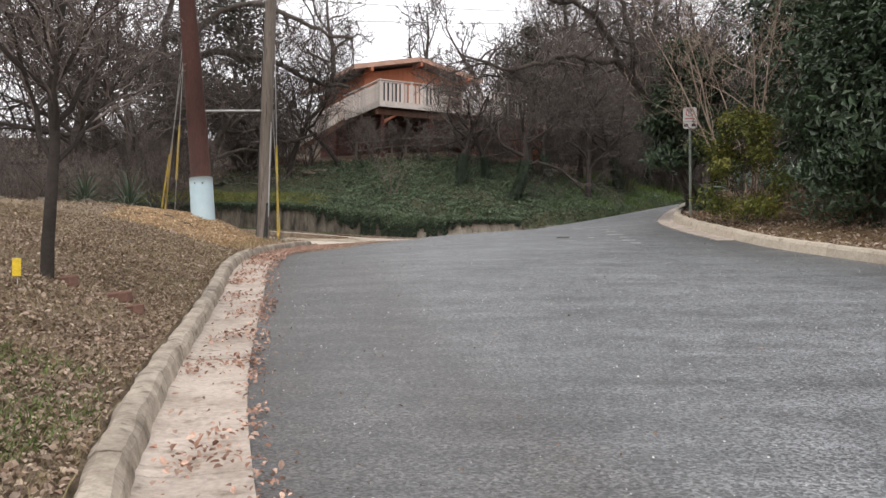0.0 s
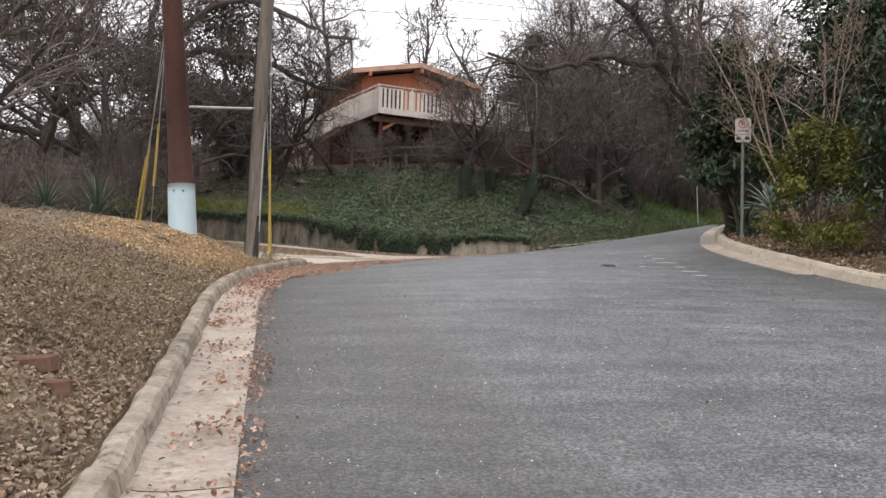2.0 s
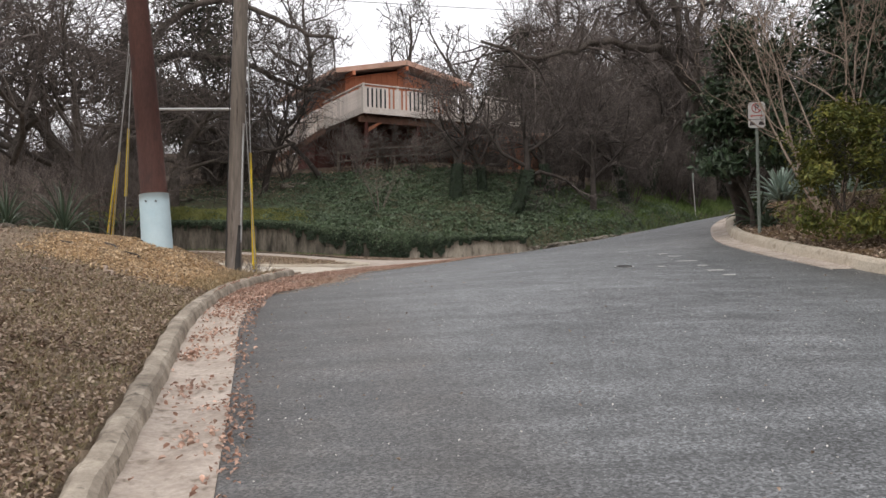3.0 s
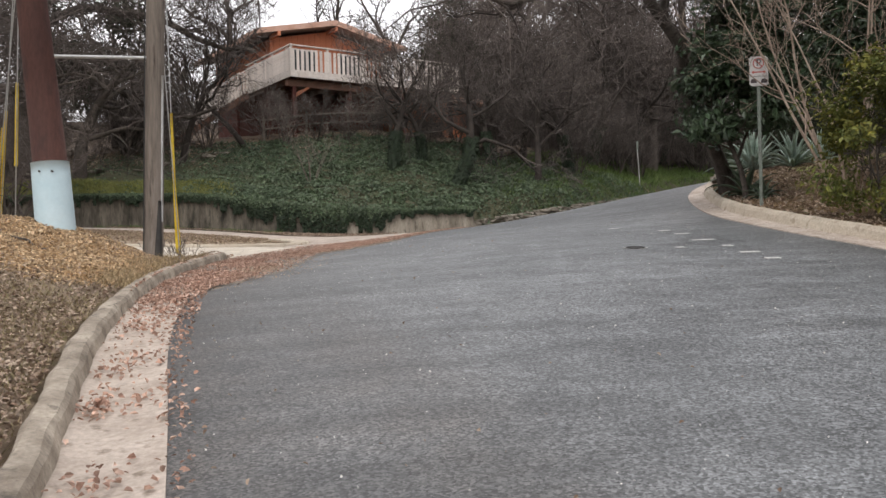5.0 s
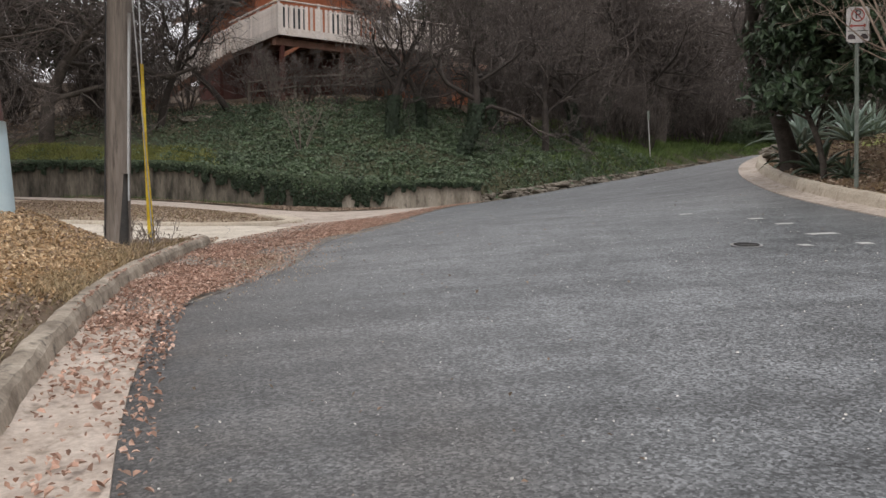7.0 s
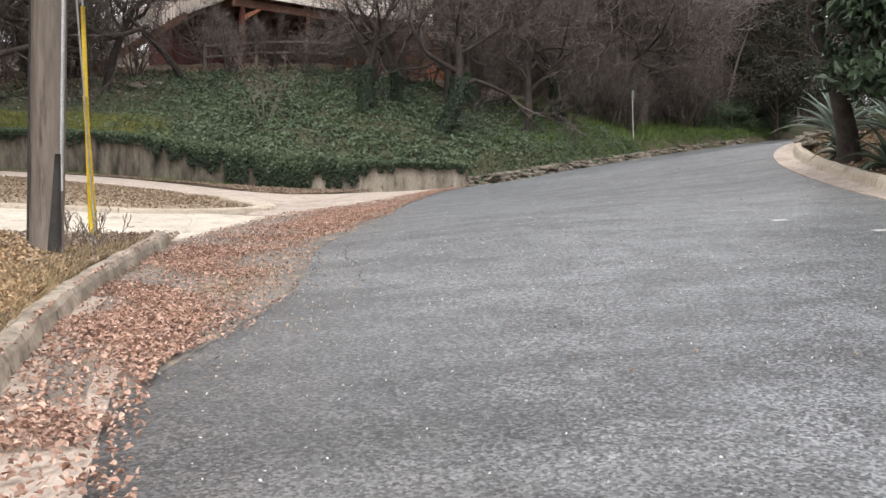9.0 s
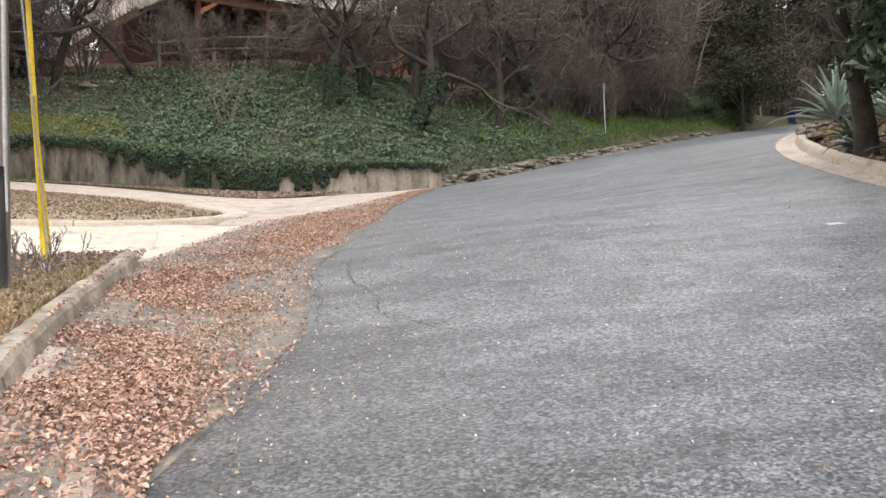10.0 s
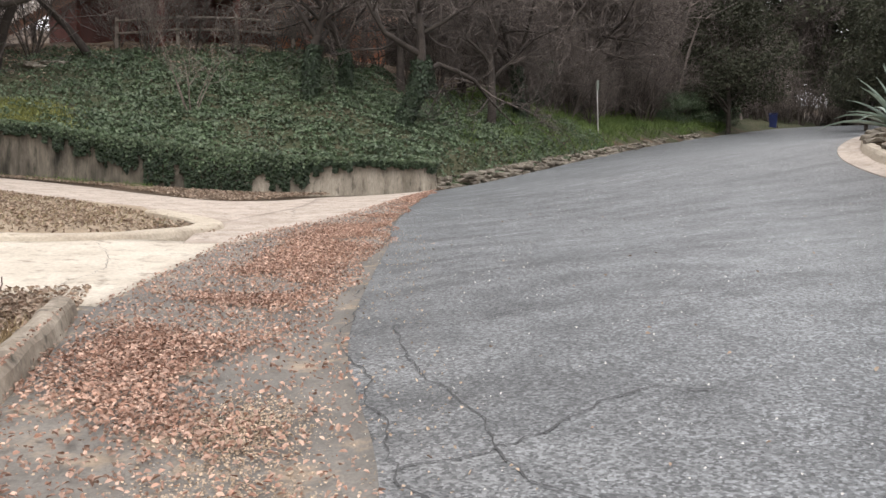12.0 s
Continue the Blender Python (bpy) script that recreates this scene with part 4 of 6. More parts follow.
# slatted railing along front and side
slat = hbox("baluster", -0.065, 0.065, -0.012, 0.012, 0.0, 1.02, RAIL_PAINT)
slat.matrix_basis = pose(0.1, -0.035, 10.0)
for i in range(1, 40):
    again(slat, pose(0.1 + 0.23 * i, -0.035, 10.0 + 0.012 * math.sin(i * 5.3), 0, 0.5 * math.sin(i * 3.7)), HOUSE)
for i in range(33):
    again(slat, pose(-0.035, 0.1 + 0.152 * i, 10.0, 0, 0, 90), HOUSE)
post = hbox("rail_post", -0.05, 0.05, -0.05, 0.05, -0.3, 1.14, RAIL_PAINT)
post.matrix_basis = pose(0, 0, 10.08)
for i in range(1, 6):
    again(post, pose(1.83 * i, 0, 10.08), HOUSE)
for i in range(1, 3):
    again(post, pose(0, 2.0 * i, 10.08), HOUSE)
hbox("top_rail", -0.06, 9.25, -0.09, 0.05, 11.14, 11.19, RAIL_PAINT)
hbox("top_rail", -0.09, 0.05, 0.05, 5.0, 11.14, 11.19, RAIL_PAINT)
# main storey, low gable towards the street, beams under the overhang
prism("gable_wall", [(0.9, 10.05), (7.3, 10.05), (7.3, 12.45), (4.06, 13.15), (0.9, 12.45)], 4.25, 4.45, ORANGE_WALL, HOUSE, "orange-brown siding")
for k in range(20):
    hbox("batten", 1.1 + 0.32 * k, 1.14 + 0.32 * k, 4.22, 4.25, 10.08, 12.45 + 0.6 * (1 - abs(1.1 + 0.32 * k - 4.06) / 3.2), ORANGE_WALL)
hbox("side_wall", 0.9, 1.05, 4.45, 11.5, 10.05, 12.45, ORANGE_WALL)
hbox("side_wall", 7.15, 7.3, 4.45, 11.5, 10.05, 12.45, ORANGE_WALL)
hbox("back_wall", 0.9, 7.3, 11.5, 11.65, 10.05, 12.45, ORANGE_WALL)
prism("roof", [(-0.1, 12.46), (-0.1, 12.62), (4.06, 13.5), (8.2, 12.62), (8.2, 12.46), (4.06, 13.3)], 3.32, 12.2, ROOF_TOP, HOUSE, "low grey gable roof")
prism("fascia", [(-0.14, 12.38), (-0.14, 12.64), (4.06, 13.53), (8.24, 12.64), (8.24, 12.38), (4.06, 13.26)], 3.26, 3.315, ROOF_EDGE, HOUSE, "faded salmon fascia board")
hbox("fascia", -0.16, -0.105, 3.32, 12.2, 12.38, 12.64, ROOF_EDGE)
for bx, bz in ((0.95, 12.5), (4.06, 13.08), (7.2, 12.5)):
    hbox("roof_beam", bx - 0.07, bx + 0.07, 3.2, 4.25, bz - 0.12, bz + 0.1, ORANGE_WALL)
win = hbox("window", 1.7, 3.4, 4.19, 4.24, 10.12, 12.1, RAIL_PAINT, None, "pale sliding door")
hbox("pane", 1.78, 2.52, 4.175, 4.19, 10.2, 12.02, GLASS, win)
hbox("pane", 2.6, 3.32, 4.175, 4.19, 10.2, 12.02, GLASS, win)
win = hbox("window", 4.6, 6.2, 4.19, 4.24, 10.9, 12.1, RAIL_PAINT)
hbox("pane", 4.68, 5.36, 4.175, 4.19, 10.98, 12.02, GLASS, win)
hbox("pane", 5.44, 6.12, 4.175, 4.19, 10.98, 12.02, GLASS, win)
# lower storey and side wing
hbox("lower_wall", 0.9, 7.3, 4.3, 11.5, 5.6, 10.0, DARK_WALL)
hbox("foundation", 0.4, 7.6, 3.4, 11.6, 4.8, 7.2, STONE)
hbox("wing_wall", 7.32, 13.0, 3.8, 9.5, 5.2, 9.95, ORANGE_WALL)
hbox("wing_roof", 7.3, 13.6, 3.1, 9.8, 9.96, 10.2, ROOF_EDGE, None, "flat roof edge with a salmon fascia")
win = hbox("window", 9.2, 10.8, 3.74, 3.8, 7.4, 8.9, DECK_WOOD)
hbox("pane", 9.28, 10.72, 3.72, 3.745, 7.48, 8.82, GLASS, win)
# stair from the side deck down to the yard
for k in range(13):
    hbox("stair_tread", -0.3 - 0.27 * k, -0.03 - 0.27 * k, 4.9, 6.0, 9.86 - 0.185 * k, 9.91 - 0.185 * k, DECK_WOOD)
for ys in (4.85, 6.0):
    prism("stringer", [(0, 9.55), (0, 9.95), (-3.75, 7.4), (-3.75, 7.0)], ys, ys + 0.05, DECK_WOOD, HOUSE)
    prism("stair_rail", [(0, 10.95), (0, 11.02), (-3.75, 8.47), (-3.75, 8.4)], ys - 0.05, ys + 0.05, RAIL_PAINT, HOUSE)
for i in range(24):
    again(slat, pose(-0.1 - 0.152 * i, 4.82, 9.85 - 0.68 * 0.152 * i), HOUSE)


def fence():
    ob = root("rail_fence", (-4.6, 46.2, 0), "weathered two-rail wooden fence on the slope", "fence")
    for i in range(5):
        z = float(surface(np.array([-4.6 + 1.9 * i]), np.array([46.2]))[0])
        part("fence_post", box(bmesh.new(), 1.9 * i - 0.06, 1.9 * i + 0.06, -0.06, 0.06, z - 0.2, z + 1.1, 0.01), POLE_WOOD, ob)
    for h in (0.55, 0.95):
        pts = np.array([(1.9 * i, -0.08, float(surface(np.array([-4.6 + 1.9 * i]), np.array([46.2]))[0]) + h) for i in range(5)])
        tube_object("fence_rail", [(pts, np.full(5, 0.045))], 5, POLE_WOOD, ob)


fence()

# ---- trees on the ivy bank ----
IVY_TREE = settle(bare_tree("ivy_tree", "small bare tree with an ivy-wrapped trunk on the bank", "tree", 101, 5.2, 0.17, "trees on the bank", ivy=0.36, first=0.3, kids=(8, 7, 6, 3), fine=0.008, bark=DARK_BARK, wander=0.3, spread=1.15, shrink=0.75), 0.8, 40.1)
settle(bare_tree("ivy_tree", "leaning bare tree thickly wrapped in ivy on the bank", "tree", 102, 5.0, 0.2, "trees on the bank", ivy=0.42, first=0.34, kids=(8, 7, 6, 3), fine=0.008, bark=DARK_BARK, wander=0.3, spread=1.15, shrink=0.75, lean=(0.28, 0)), 3.1, 38.85)
settle(bare_tree("ivy_tree", "bare tree with ivy at its foot on the bank", "tree", 103, 4.8, 0.14, "trees on the bank", ivy=0.3, first=0.3, kids=(8, 7, 6, 3), fine=0.008, bark=DARK_BARK, wander=0.3, spread=1.15, shrink=0.75), 2.0, 41.2)
settle(bare_tree("bank_tree", "crooked bare grey tree on the bank", "tree", 104, 5.6, 0.17, "trees on the bank", first=0.3, kids=(8, 7, 6, 3), fine=0.008, bark=DARK_BARK, wander=0.32, lean=(0.12, 0), shrink=0.72, spread=1.1), 7.1, 42.7)
settle(bare_tree("bank_tree", "dark bare tree on the bank above the street", "tree", 105, 6.8, 0.24, "trees on the bank", ivy=0.3, first=0.32, kids=(8, 7, 6, 3), fine=0.008, bark=DARK_BARK, wander=0.3, shrink=0.7), 11.1, 48.4)
settle(bare_tree("bank_tree", "slender leaning bare tree beside the house", "tree", 106, 6.0, 0.14, "trees on the bank", first=0.55, kids=(8, 8, 6, 4), bark=DARK_BARK, wander=0.2, lean=(-0.75, 0.1), shrink=0.6), -5.25, 45.0)
settle(bare_tree("bank_tree", "bare grey tree before the house deck", "tree", 107, 7.0, 0.16, "trees on the bank", first=0.4, kids=(7, 6, 5, 3), fine=0.008, bark=DARK_BARK, wander=0.32, shrink=0.6), 4.4, 44.0)
settle(bare_tree("bank_tree", "bare grey tree beside the house deck", "tree", 108, 6.6, 0.15, "trees on the bank", first=0.25, kids=(9, 8, 6, 3), fine=0.008, bark=DARK_BARK, wander=0.3, shrink=0.7), -7.6, 42.6)
settle(bare_tree("bank_tree", "bare many-branched tree at the head of the bank", "tree", 109, 6.4, 0.16, "trees on the bank", first=0.25, kids=(9, 8, 6, 3), fine=0.008, bark=DARK_BARK, wander=0.3, shrink=0.7), 7.4, 46.8)
settle(bare_tree("bank_shrub", "grey multi-stemmed leafless shrub in the ivy", "shrub", 110, 2.2, 0.022, "", levels=4, stems=6, kids=(5, 4, 3), first=0.35, wander=0.14, shrink=0.5, bark=GREY_BARK, twig=GREY_BARK), -2.35, 39.9)
for x, y, turn, size in ((5.3, 43.6, 60, 1.0), (9.2, 45.3, 150, 1.15), (14.6, 52.0, 220, 1.3), (17.4, 55.4, 300, 1.2), (20.6, 58.6, 20, 1.3), (12.6, 50.8, 100, 1.2)):
    put(IVY_TREE, x, y, turn, size)
LOW_GREEN = settle(leafy("evergreen_shrub", "low dark green shrub on the bank beside the street", "shrub", 117, 1.5, 2.6, 5000, 0.11, IVY, 0.03, 0.05, lumps=30, group="shrubs on the bank"), 25.5, 60.2)
put(LOW_GREEN, 22.6, 57.6, 80, 0.9)
put(LOW_GREEN, 28.5, 63.0, 160, 1.1)
put(LOW_GREEN, 31.0, 65.2, 250, 1.2)
# spreading live-oak limbs above the drives
SPREAD_OAK = bare_tree("spreading_oak", "old spreading oak with long crooked low limbs", "tree", 121, 8.0, 0.32, "spreading oaks", first=0.22, kids=(9, 7, 5, 3), fine=0.012, wander=0.32, spread=1.35, shrink=0.85)
settle(SPREAD_OAK, -11.0, 40.6, 0, 0.85)
put(SPREAD_OAK, -13.0, 30.5, 130, 1.0)
put(SPREAD_OAK, -14.5, 38.8, 220, 1.15)
put(SPREAD_OAK, 15.5, 51.8, 70, 1.0)


def limbed_oak(name, label, at, trunk, trunk_r, limbs, limb_r, seed, size=1.0, count=26):
    """An oak whose trunk and main limbs follow given bends, with random boughs and twigs along them."""
    ob = root(name, at, label, "tree")
    trunk = smooth_line(trunk, 0.25)
    tube_object("trunk", [(trunk, np.interp(np.linspace(0, 1, len(trunk)), np.linspace(0, 1, len(trunk_r)), trunk_r))], 9, BARK, ob)
    r = np.random.default_rng(seed)
    rest = []
    for l in limbs:
        l = smooth_line(l, 0.3 * size)
        l[1:-1] += r.normal(0, 0.035 * size, (len(l) - 2, 3))
        tube_object("limb", [(l, np.linspace(limb_r, limb_r * 0.35, len(l)))], 7, BARK, ob)
        for k in range(count):
            s = r.uniform(0.15, 1) * (len(l) - 1.01)
            i = int(s)
            q = l[i] + (l[i + 1] - l[i]) * (s - i)
            d = r.normal(0, 1, 3) + np.array([0, 0, 0.3])
            d /= np.linalg.norm(d)
            n = r.uniform(0.9, 2.0) * size
            pts = [q]
            for m in range(5):
                d = d + r.normal(0, 0.35, 3)
                d /= np.linalg.norm(d)
                pts.append(pts[-1] + d * n / 5)
            rest.append((np.array(pts), np.linspace(0.03, 0.008, 6) * size))
            for m in range(9):
                j = r.integers(1, 6)
                e = r.normal(0, 1, 3)
                e /= np.linalg.norm(e)
                w = r.uniform(0.25, 0.7) * size
                rest.append((np.array([pts[j], pts[j] + e * w * 0.5 + r.normal(0, 0.04, 3), pts[j] + e * w]), np.array([0.012, 0.008, 0.004]) * size))
                e2 = e + r.normal(0, 0.8, 3)
                rest.append((np.array([pts[j] + e * w * 0.5, pts[j] + e * w * 0.5 + e2 * 0.25 * size]), np.array([0.007, 0.004]) * size))
    tagged(tube_object("crown", rest, 3, TWIG, ob, "bare twigs"), kind="stuff")
    return ob


limbed_oak("leaning_oak", "large leaning oak in the bed with dark limbs over the street", (6.9, 24.1, 3.0),
           [(0.05, 0.05, -0.1), (-0.12, -0.1, 0.4), (-0.62, -0.45, 1.2), (-1.24, -0.8, 2.07), (-1.62, -1.7, 2.6), (-2.06, -2.0, 3.05), (-2.55, -2.3, 3.52)], (0.2, 0.15, 0.13, 0.12, 0.115, 0.11, 0.1),
           [[(-2.55, -2.3, 3.52), (-3.23, -2.6, 3.45), (-4.0, -2.9, 3.44), (-4.7, -3.2, 3.12), (-5.5, -3.5, 3.06), (-6.4, -3.6, 3.3)],
            [(-2.55, -2.3, 3.52), (-2.7, -2.45, 3.95), (-3.0, -2.6, 4.4), (-3.5, -2.8, 4.7), (-4.4, -3.0, 4.9), (-5.4, -3.2, 5.6)],
            [(-1.62, -1.7, 2.6), (-1.5, -1.6, 3.8), (-1.4, -1.6, 4.92), (-1.1, -1.4, 6.4)],
            [(-2.06, -2.0, 3.05), (-2.2, -2.4, 4.2), (-2.6, -2.2, 5.6), (-2.4, -2.0, 7.0)]], 0.085, 9)
limbed_oak("old_oak", "old dark oak with long drooping limbs beside the house", stand(-13.4, 42.0),
           [(0, 0, -0.2), (0.1, 0, 1.4), (0.0, 0.1, 2.8), (0.3, 0, 4.2), (0.2, 0, 5.4)], (0.42, 0.36, 0.33, 0.3, 0.24),
           [[(0.2, 0, 4.6), (1.1, -0.2, 4.8), (2.6, -0.4, 4.0), (4.4, -0.5, 2.95), (6.4, -0.6, 2.3), (7.4, -0.7, 2.6)],
            [(0.2, 0, 5.2), (1.5, -0.3, 6.3), (3.4, -0.6, 6.4), (5.4, -0.9, 5.9), (7.4, -1.1, 5.0), (9.0, -1.2, 4.7)],
            [(0.2, 0, 5.4), (1.6, -0.4, 7.6), (3.6, -0.9, 8.6), (5.6, -1.2, 8.3), (7.8, -1.5, 7.2), (9.2, -1.6, 6.9)],
            [(0.1, 0, 5.3), (-1.6, -0.4, 6.8), (-3.8, -0.8, 7.2), (-6.0, -1.0, 6.6)],
            [(0.2, 0, 5.4), (0.0, -0.3, 7.5), (0.6, -0.6, 9.5), (0.4, -0.8, 11.5)]], 0.2, 19, 1.7, 15)
for x, y, seed, height in ((-7.3, 62.0, 141, 13.5), (-1.6, 63.0, 142, 13.0), (3.2, 64.5, 143, 11.5)):
    settle(bare_tree("tall_bare_tree", "tall bare tree standing dark against the sky behind the house", "tree", seed, height, 0.3, "tall trees behind the house", levels=4, first=0.35, kids=(8, 7, 6), wander=0.3, shrink=0.5, fine=0.02, bark=BARK, twig=BARK), x, y)
settle(bare_tree("small_street_tree", "young bare tree with a dark trunk on the lawn", "tree", 131, 3.9, 0.064, "", lean=(0.07, 0), first=0.28, kids=(17, 12, 7, 3), wander=0.2, spread=0.9, shrink=0.46, bark=DARK_BARK), -3.5, 7.7)


# ---- poles, guys and signs ----
def tapered(name, a, b, r0, r1, material, parent, sides=20, label="", n=8):
    t = np.linspace(0, 1, n)[:, None]
    pts = np.array(a) * (1 - t) + np.array(b) * t
    v, f = tubes([(pts, np.linspace(r0, r1, n))], sides)
    f = f.tolist() + [tuple(range(sides)), tuple(range((n - 1) * sides, n * sides))[::-1]]
    return mesh_object(name, v, f, material, parent, label, smooth=True)


SP = root("steel_pole", stand(-5.14, 18.5), "leaning rust-brown steel utility pole with a pale blue base sleeve", "utility pole")
tapered("shaft", (0.03, 0, 0.4), (-0.95, 0, 12), 0.224, 0.09, RUST, SP)
tapered("base_sleeve", (0.06, 0, -0.3), (-0.01, 0, 0.84), 0.255, 0.24, PALE_PAINT, SP, 26, "pale blue painted sleeve, chipped at its rim")
for bx in (-0.07, 0.09):
    tapered("bolt", (bx, -0.262, 0.7), (bx, -0.2, 0.7), 0.014, 0.014, DARK, SP, 8, n=2)
WP = root("wooden_pole", stand(-4.02, 19.3), "weathered grey wooden utility pole with splits and conduit", "utility pole")
tapered("shaft", (0, 0, -0.3), (0.36, 0, 10.5), 0.142, 0.11, POLE_WOOD, WP, 18, n=16)
tapered("conduit", (0.15, -0.06, 0.5), (0.21, -0.06, 2.6), 0.018, 0.022, STEEL, WP, 8)
tapered("splint", (0.085, -0.09, -0.15), (0.13, -0.08, 0.8), 0.07, 0.03, DARK, WP, 7, "dark split timber")
tapered("lamp_arm", (0.25, 0, 5.3), (1.6, -0.1, 5.75), 0.03, 0.025, STEEL, WP, 8)
tapered("ground_wire", (-0.1, -0.11, 0.1), (0.17, -0.1, 9), 0.008, 0.008, WIRE, WP, 5)
tagged(tapered("strut_pipe", (-5.3, 18.45, 4.62), (-4.0, 19.25, 4.77), 0.024, 0.024, STEEL, None, 10), "grey steel strut between the two utility poles", "strut")


def guy(x, y, tip, yellow, offset):
    z = stand(x, y)[2]
    ob = root("guy_wire", (x, y, z), "steel guy wire in a yellow plastic guard", "guy wire", "guy wires")
    d = np.array(tip) - np.array((x, y, z))
    u = d / np.linalg.norm(d)
    tapered("wire", (0, 0, -0.1), tuple(d), 0.01, 0.01, STEEL, ob, 6)
    tapered("guard", tuple(u * offset), tuple(u * (offset + yellow)), 0.026, 0.022, YELLOW, ob, 10, "yellow plastic guard")


guy(-6.85, 21.2, (-5.4, 18.6, 8.0), 2.5, 0.05)
guy(-7.0, 21.3, (-5.4, 18.6, 7.0), 2.1, 0.3)
guy(-6.55, 21.1, (-5.4, 18.6, 9.0), 1.3, 1.6)
guy(-4.02, 21.25, (-3.9, 19.4, 13.5), 2.3, 0.15)
guy(-3.98, 21.3, (-4.02, 19.4, 8.5), 1.5, 0.1)


def cable(a, b, sag):
    t = np.linspace(0, 1, 24)[:, None]
    p = np.array(a) * (1 - t) + np.array(b) * t
    p[:, 2] -= sag * 4 * (t * (1 - t))[:, 0]
    tagged(tube_object("overhead_cable", [(p, np.full(24, 0.007))], 5, WIRE), "thin black overhead cable between the poles", "cable", "overhead cables")


cable((-3.9, 19.3, 6.85), (16, 42, 13.5), 0.25)
cable((-3.88, 19.3, 7.3), (16.5, 42, 13.7), 0.25)
cable((-3.85, 19.3, 10.0), (-2.0, 49.2, 12.3), 0.5)


def text_mesh(body, size, material, parent, m):
    cu = bpy.data.curves.new("letter", "FONT")
    cu.body, cu.size, cu.align_x, cu.align_y, cu.extrude = body, size, "CENTER", "CENTER", 0.001
    tmp = new("letter", cu)
    me = bpy.data.meshes.new_from_object(tmp.evaluated_get(bpy.context.evaluated_depsgraph_get()))
    bpy.data.objects.remove(tmp)
    me.materials.append(material)
    ob = new("letter", me)
    ob.parent, ob.matrix_basis = parent, m
    return ob


def no_parking_sign():
    x, y = 5.8, 20.4
    z = stand(x, y)[2]
    ob = root("parking_sign", (x, y, z + 0.14), "white no parking sign on a green-grey steel post", "sign", turn=-14)
    prof = [(-0.03, 0.012), (-0.018, 0.012), (-0.012, -0.012), (0.012, -0.012), (0.018, 0.012), (0.03, 0.012), (0.022, 0.02), (-0.022, 0.02)]
    v = [(a, b, h) for h in (-0.5, 2.35) for a, b in prof]
    n = len(prof)
    f = [(i, (i + 1) % n, n + (i + 1) % n, n + i) for i in range(n)] + [tuple(range(n))[::-1], tuple(range(n, 2 * n))]
    mesh_object("post", v, f, DULL_GREEN, ob)
    bm = box(bmesh.new(), -0.155, 0.155, -0.022, -0.016, 1.9, 2.4)
    bmesh.ops.bevel(bm, geom=[e for e in bm.edges if abs(e.verts[0].co.y - e.verts[1].co.y) > 0.003], offset=0.025, segments=3, affect="EDGES")
    plate = part("plate", bm, SIGN_WHITE, ob, "white plate with red and black print")
    front = lambda px, pz: pose(px, -0.0245, pz, 90, 0, 0)
    text_mesh("P", 0.17, SIGN_BLACK, plate, front(0, 2.285))
    ring_pts = np.array([(0.085 * math.cos(a), -0.024, 2.285 + 0.085 * math.sin(a)) for a in np.linspace(0, 2 * math.pi, 33)])
    tube_object("ring", [(ring_pts, np.full(33, 0.009))], 4, SIGN_RED, plate, "red ring")
    tube_object("slash", [(np.array([(-0.06, -0.025, 2.345), (0.06, -0.025, 2.225)]), np.full(2, 0.008))], 4, SIGN_RED, plate, "red bar")
    arrow = [(-0.12, 2.135), (-0.08, 2.165), (-0.08, 2.145), (0.08, 2.145), (0.08, 2.165), (0.12, 2.135), (0.08, 2.105), (0.08, 2.125), (-0.08, 2.125), (-0.08, 2.105)]
    prism("arrow", arrow, -0.026, -0.0225, SIGN_RED, plate, "red double arrow")
    for px in (-0.085, 0.085):
        prism("pictogram", [(px - 0.05, 1.95), (px + 0.05, 1.95), (px + 0.05, 1.99), (px + 0.015, 2.02), (px - 0.03, 2.02), (px - 0.05, 1.99)], -0.026, -0.0225, SIGN_BLACK, plate, "black pictogram")
    prism("print_line", [(-0.14, 2.06), (0.14, 2.06), (0.14, 2.068), (-0.14, 2.068)], -0.026, -0.0225, SIGN_BLACK, plate)


no_parking_sign()
MK = root("marker_post", stand(13.1, 46.9), "thin pale marker post on the verge", "marker post")
tapered("post", (0, 0, -0.2), (-0.12, 0.0, 2.1), 0.022, 0.022, SIGN_WHITE, MK, 8)
part("plate", box(bmesh.new(), -0.16, -0.06, -0.05, -0.035, 1.75, 2.15, 0.004), DULL_GREEN, MK, "weathered narrow sign plate seen edge-on")
FL = root("survey_flag", stand(-3.32, 6.8), "small yellow survey flag in the lawn", "flag")
part("flag", box(bmesh.new(), -0.04, 0.03, -0.01, 0.0, 0.1, 0.24, 0.004), YELLOW, FL)
tapered("stem", (0, 0, -0.05), (0, 0, 0.24), 0.003, 0.003, STEEL, FL, 5, n=2)


def bin_cart(x, y):
    ob = root("wheeled_bin", stand(x, y), "dark blue wheeled rubbish bin at the roadside", "bin", turn=-40)
    bm = box(bmesh.new(), -0.29, 0.29, -0.33, 0.33, 0.05, 1.0, 0.03)
    for v in bm.verts:
        if v.co.z < 0.5:
            v.co.x *= 0.8
            v.co.y *= 0.8
    part("body", bm, BLUE_BIN, ob)
    part("lid", box(bmesh.new(), -0.32, 0.32, -0.36, 0.36, 1.01, 1.08, 0.02), BLUE_BIN, ob)
    for s in (-0.28, 0.28):
        tapered("wheel", (s - 0.04, 0.28, 0.12), (s + 0.04, 0.28, 0.12), 0.12, 0.12, DARK, ob, 14, n=2)


bin_cart(38.2, 69.4)


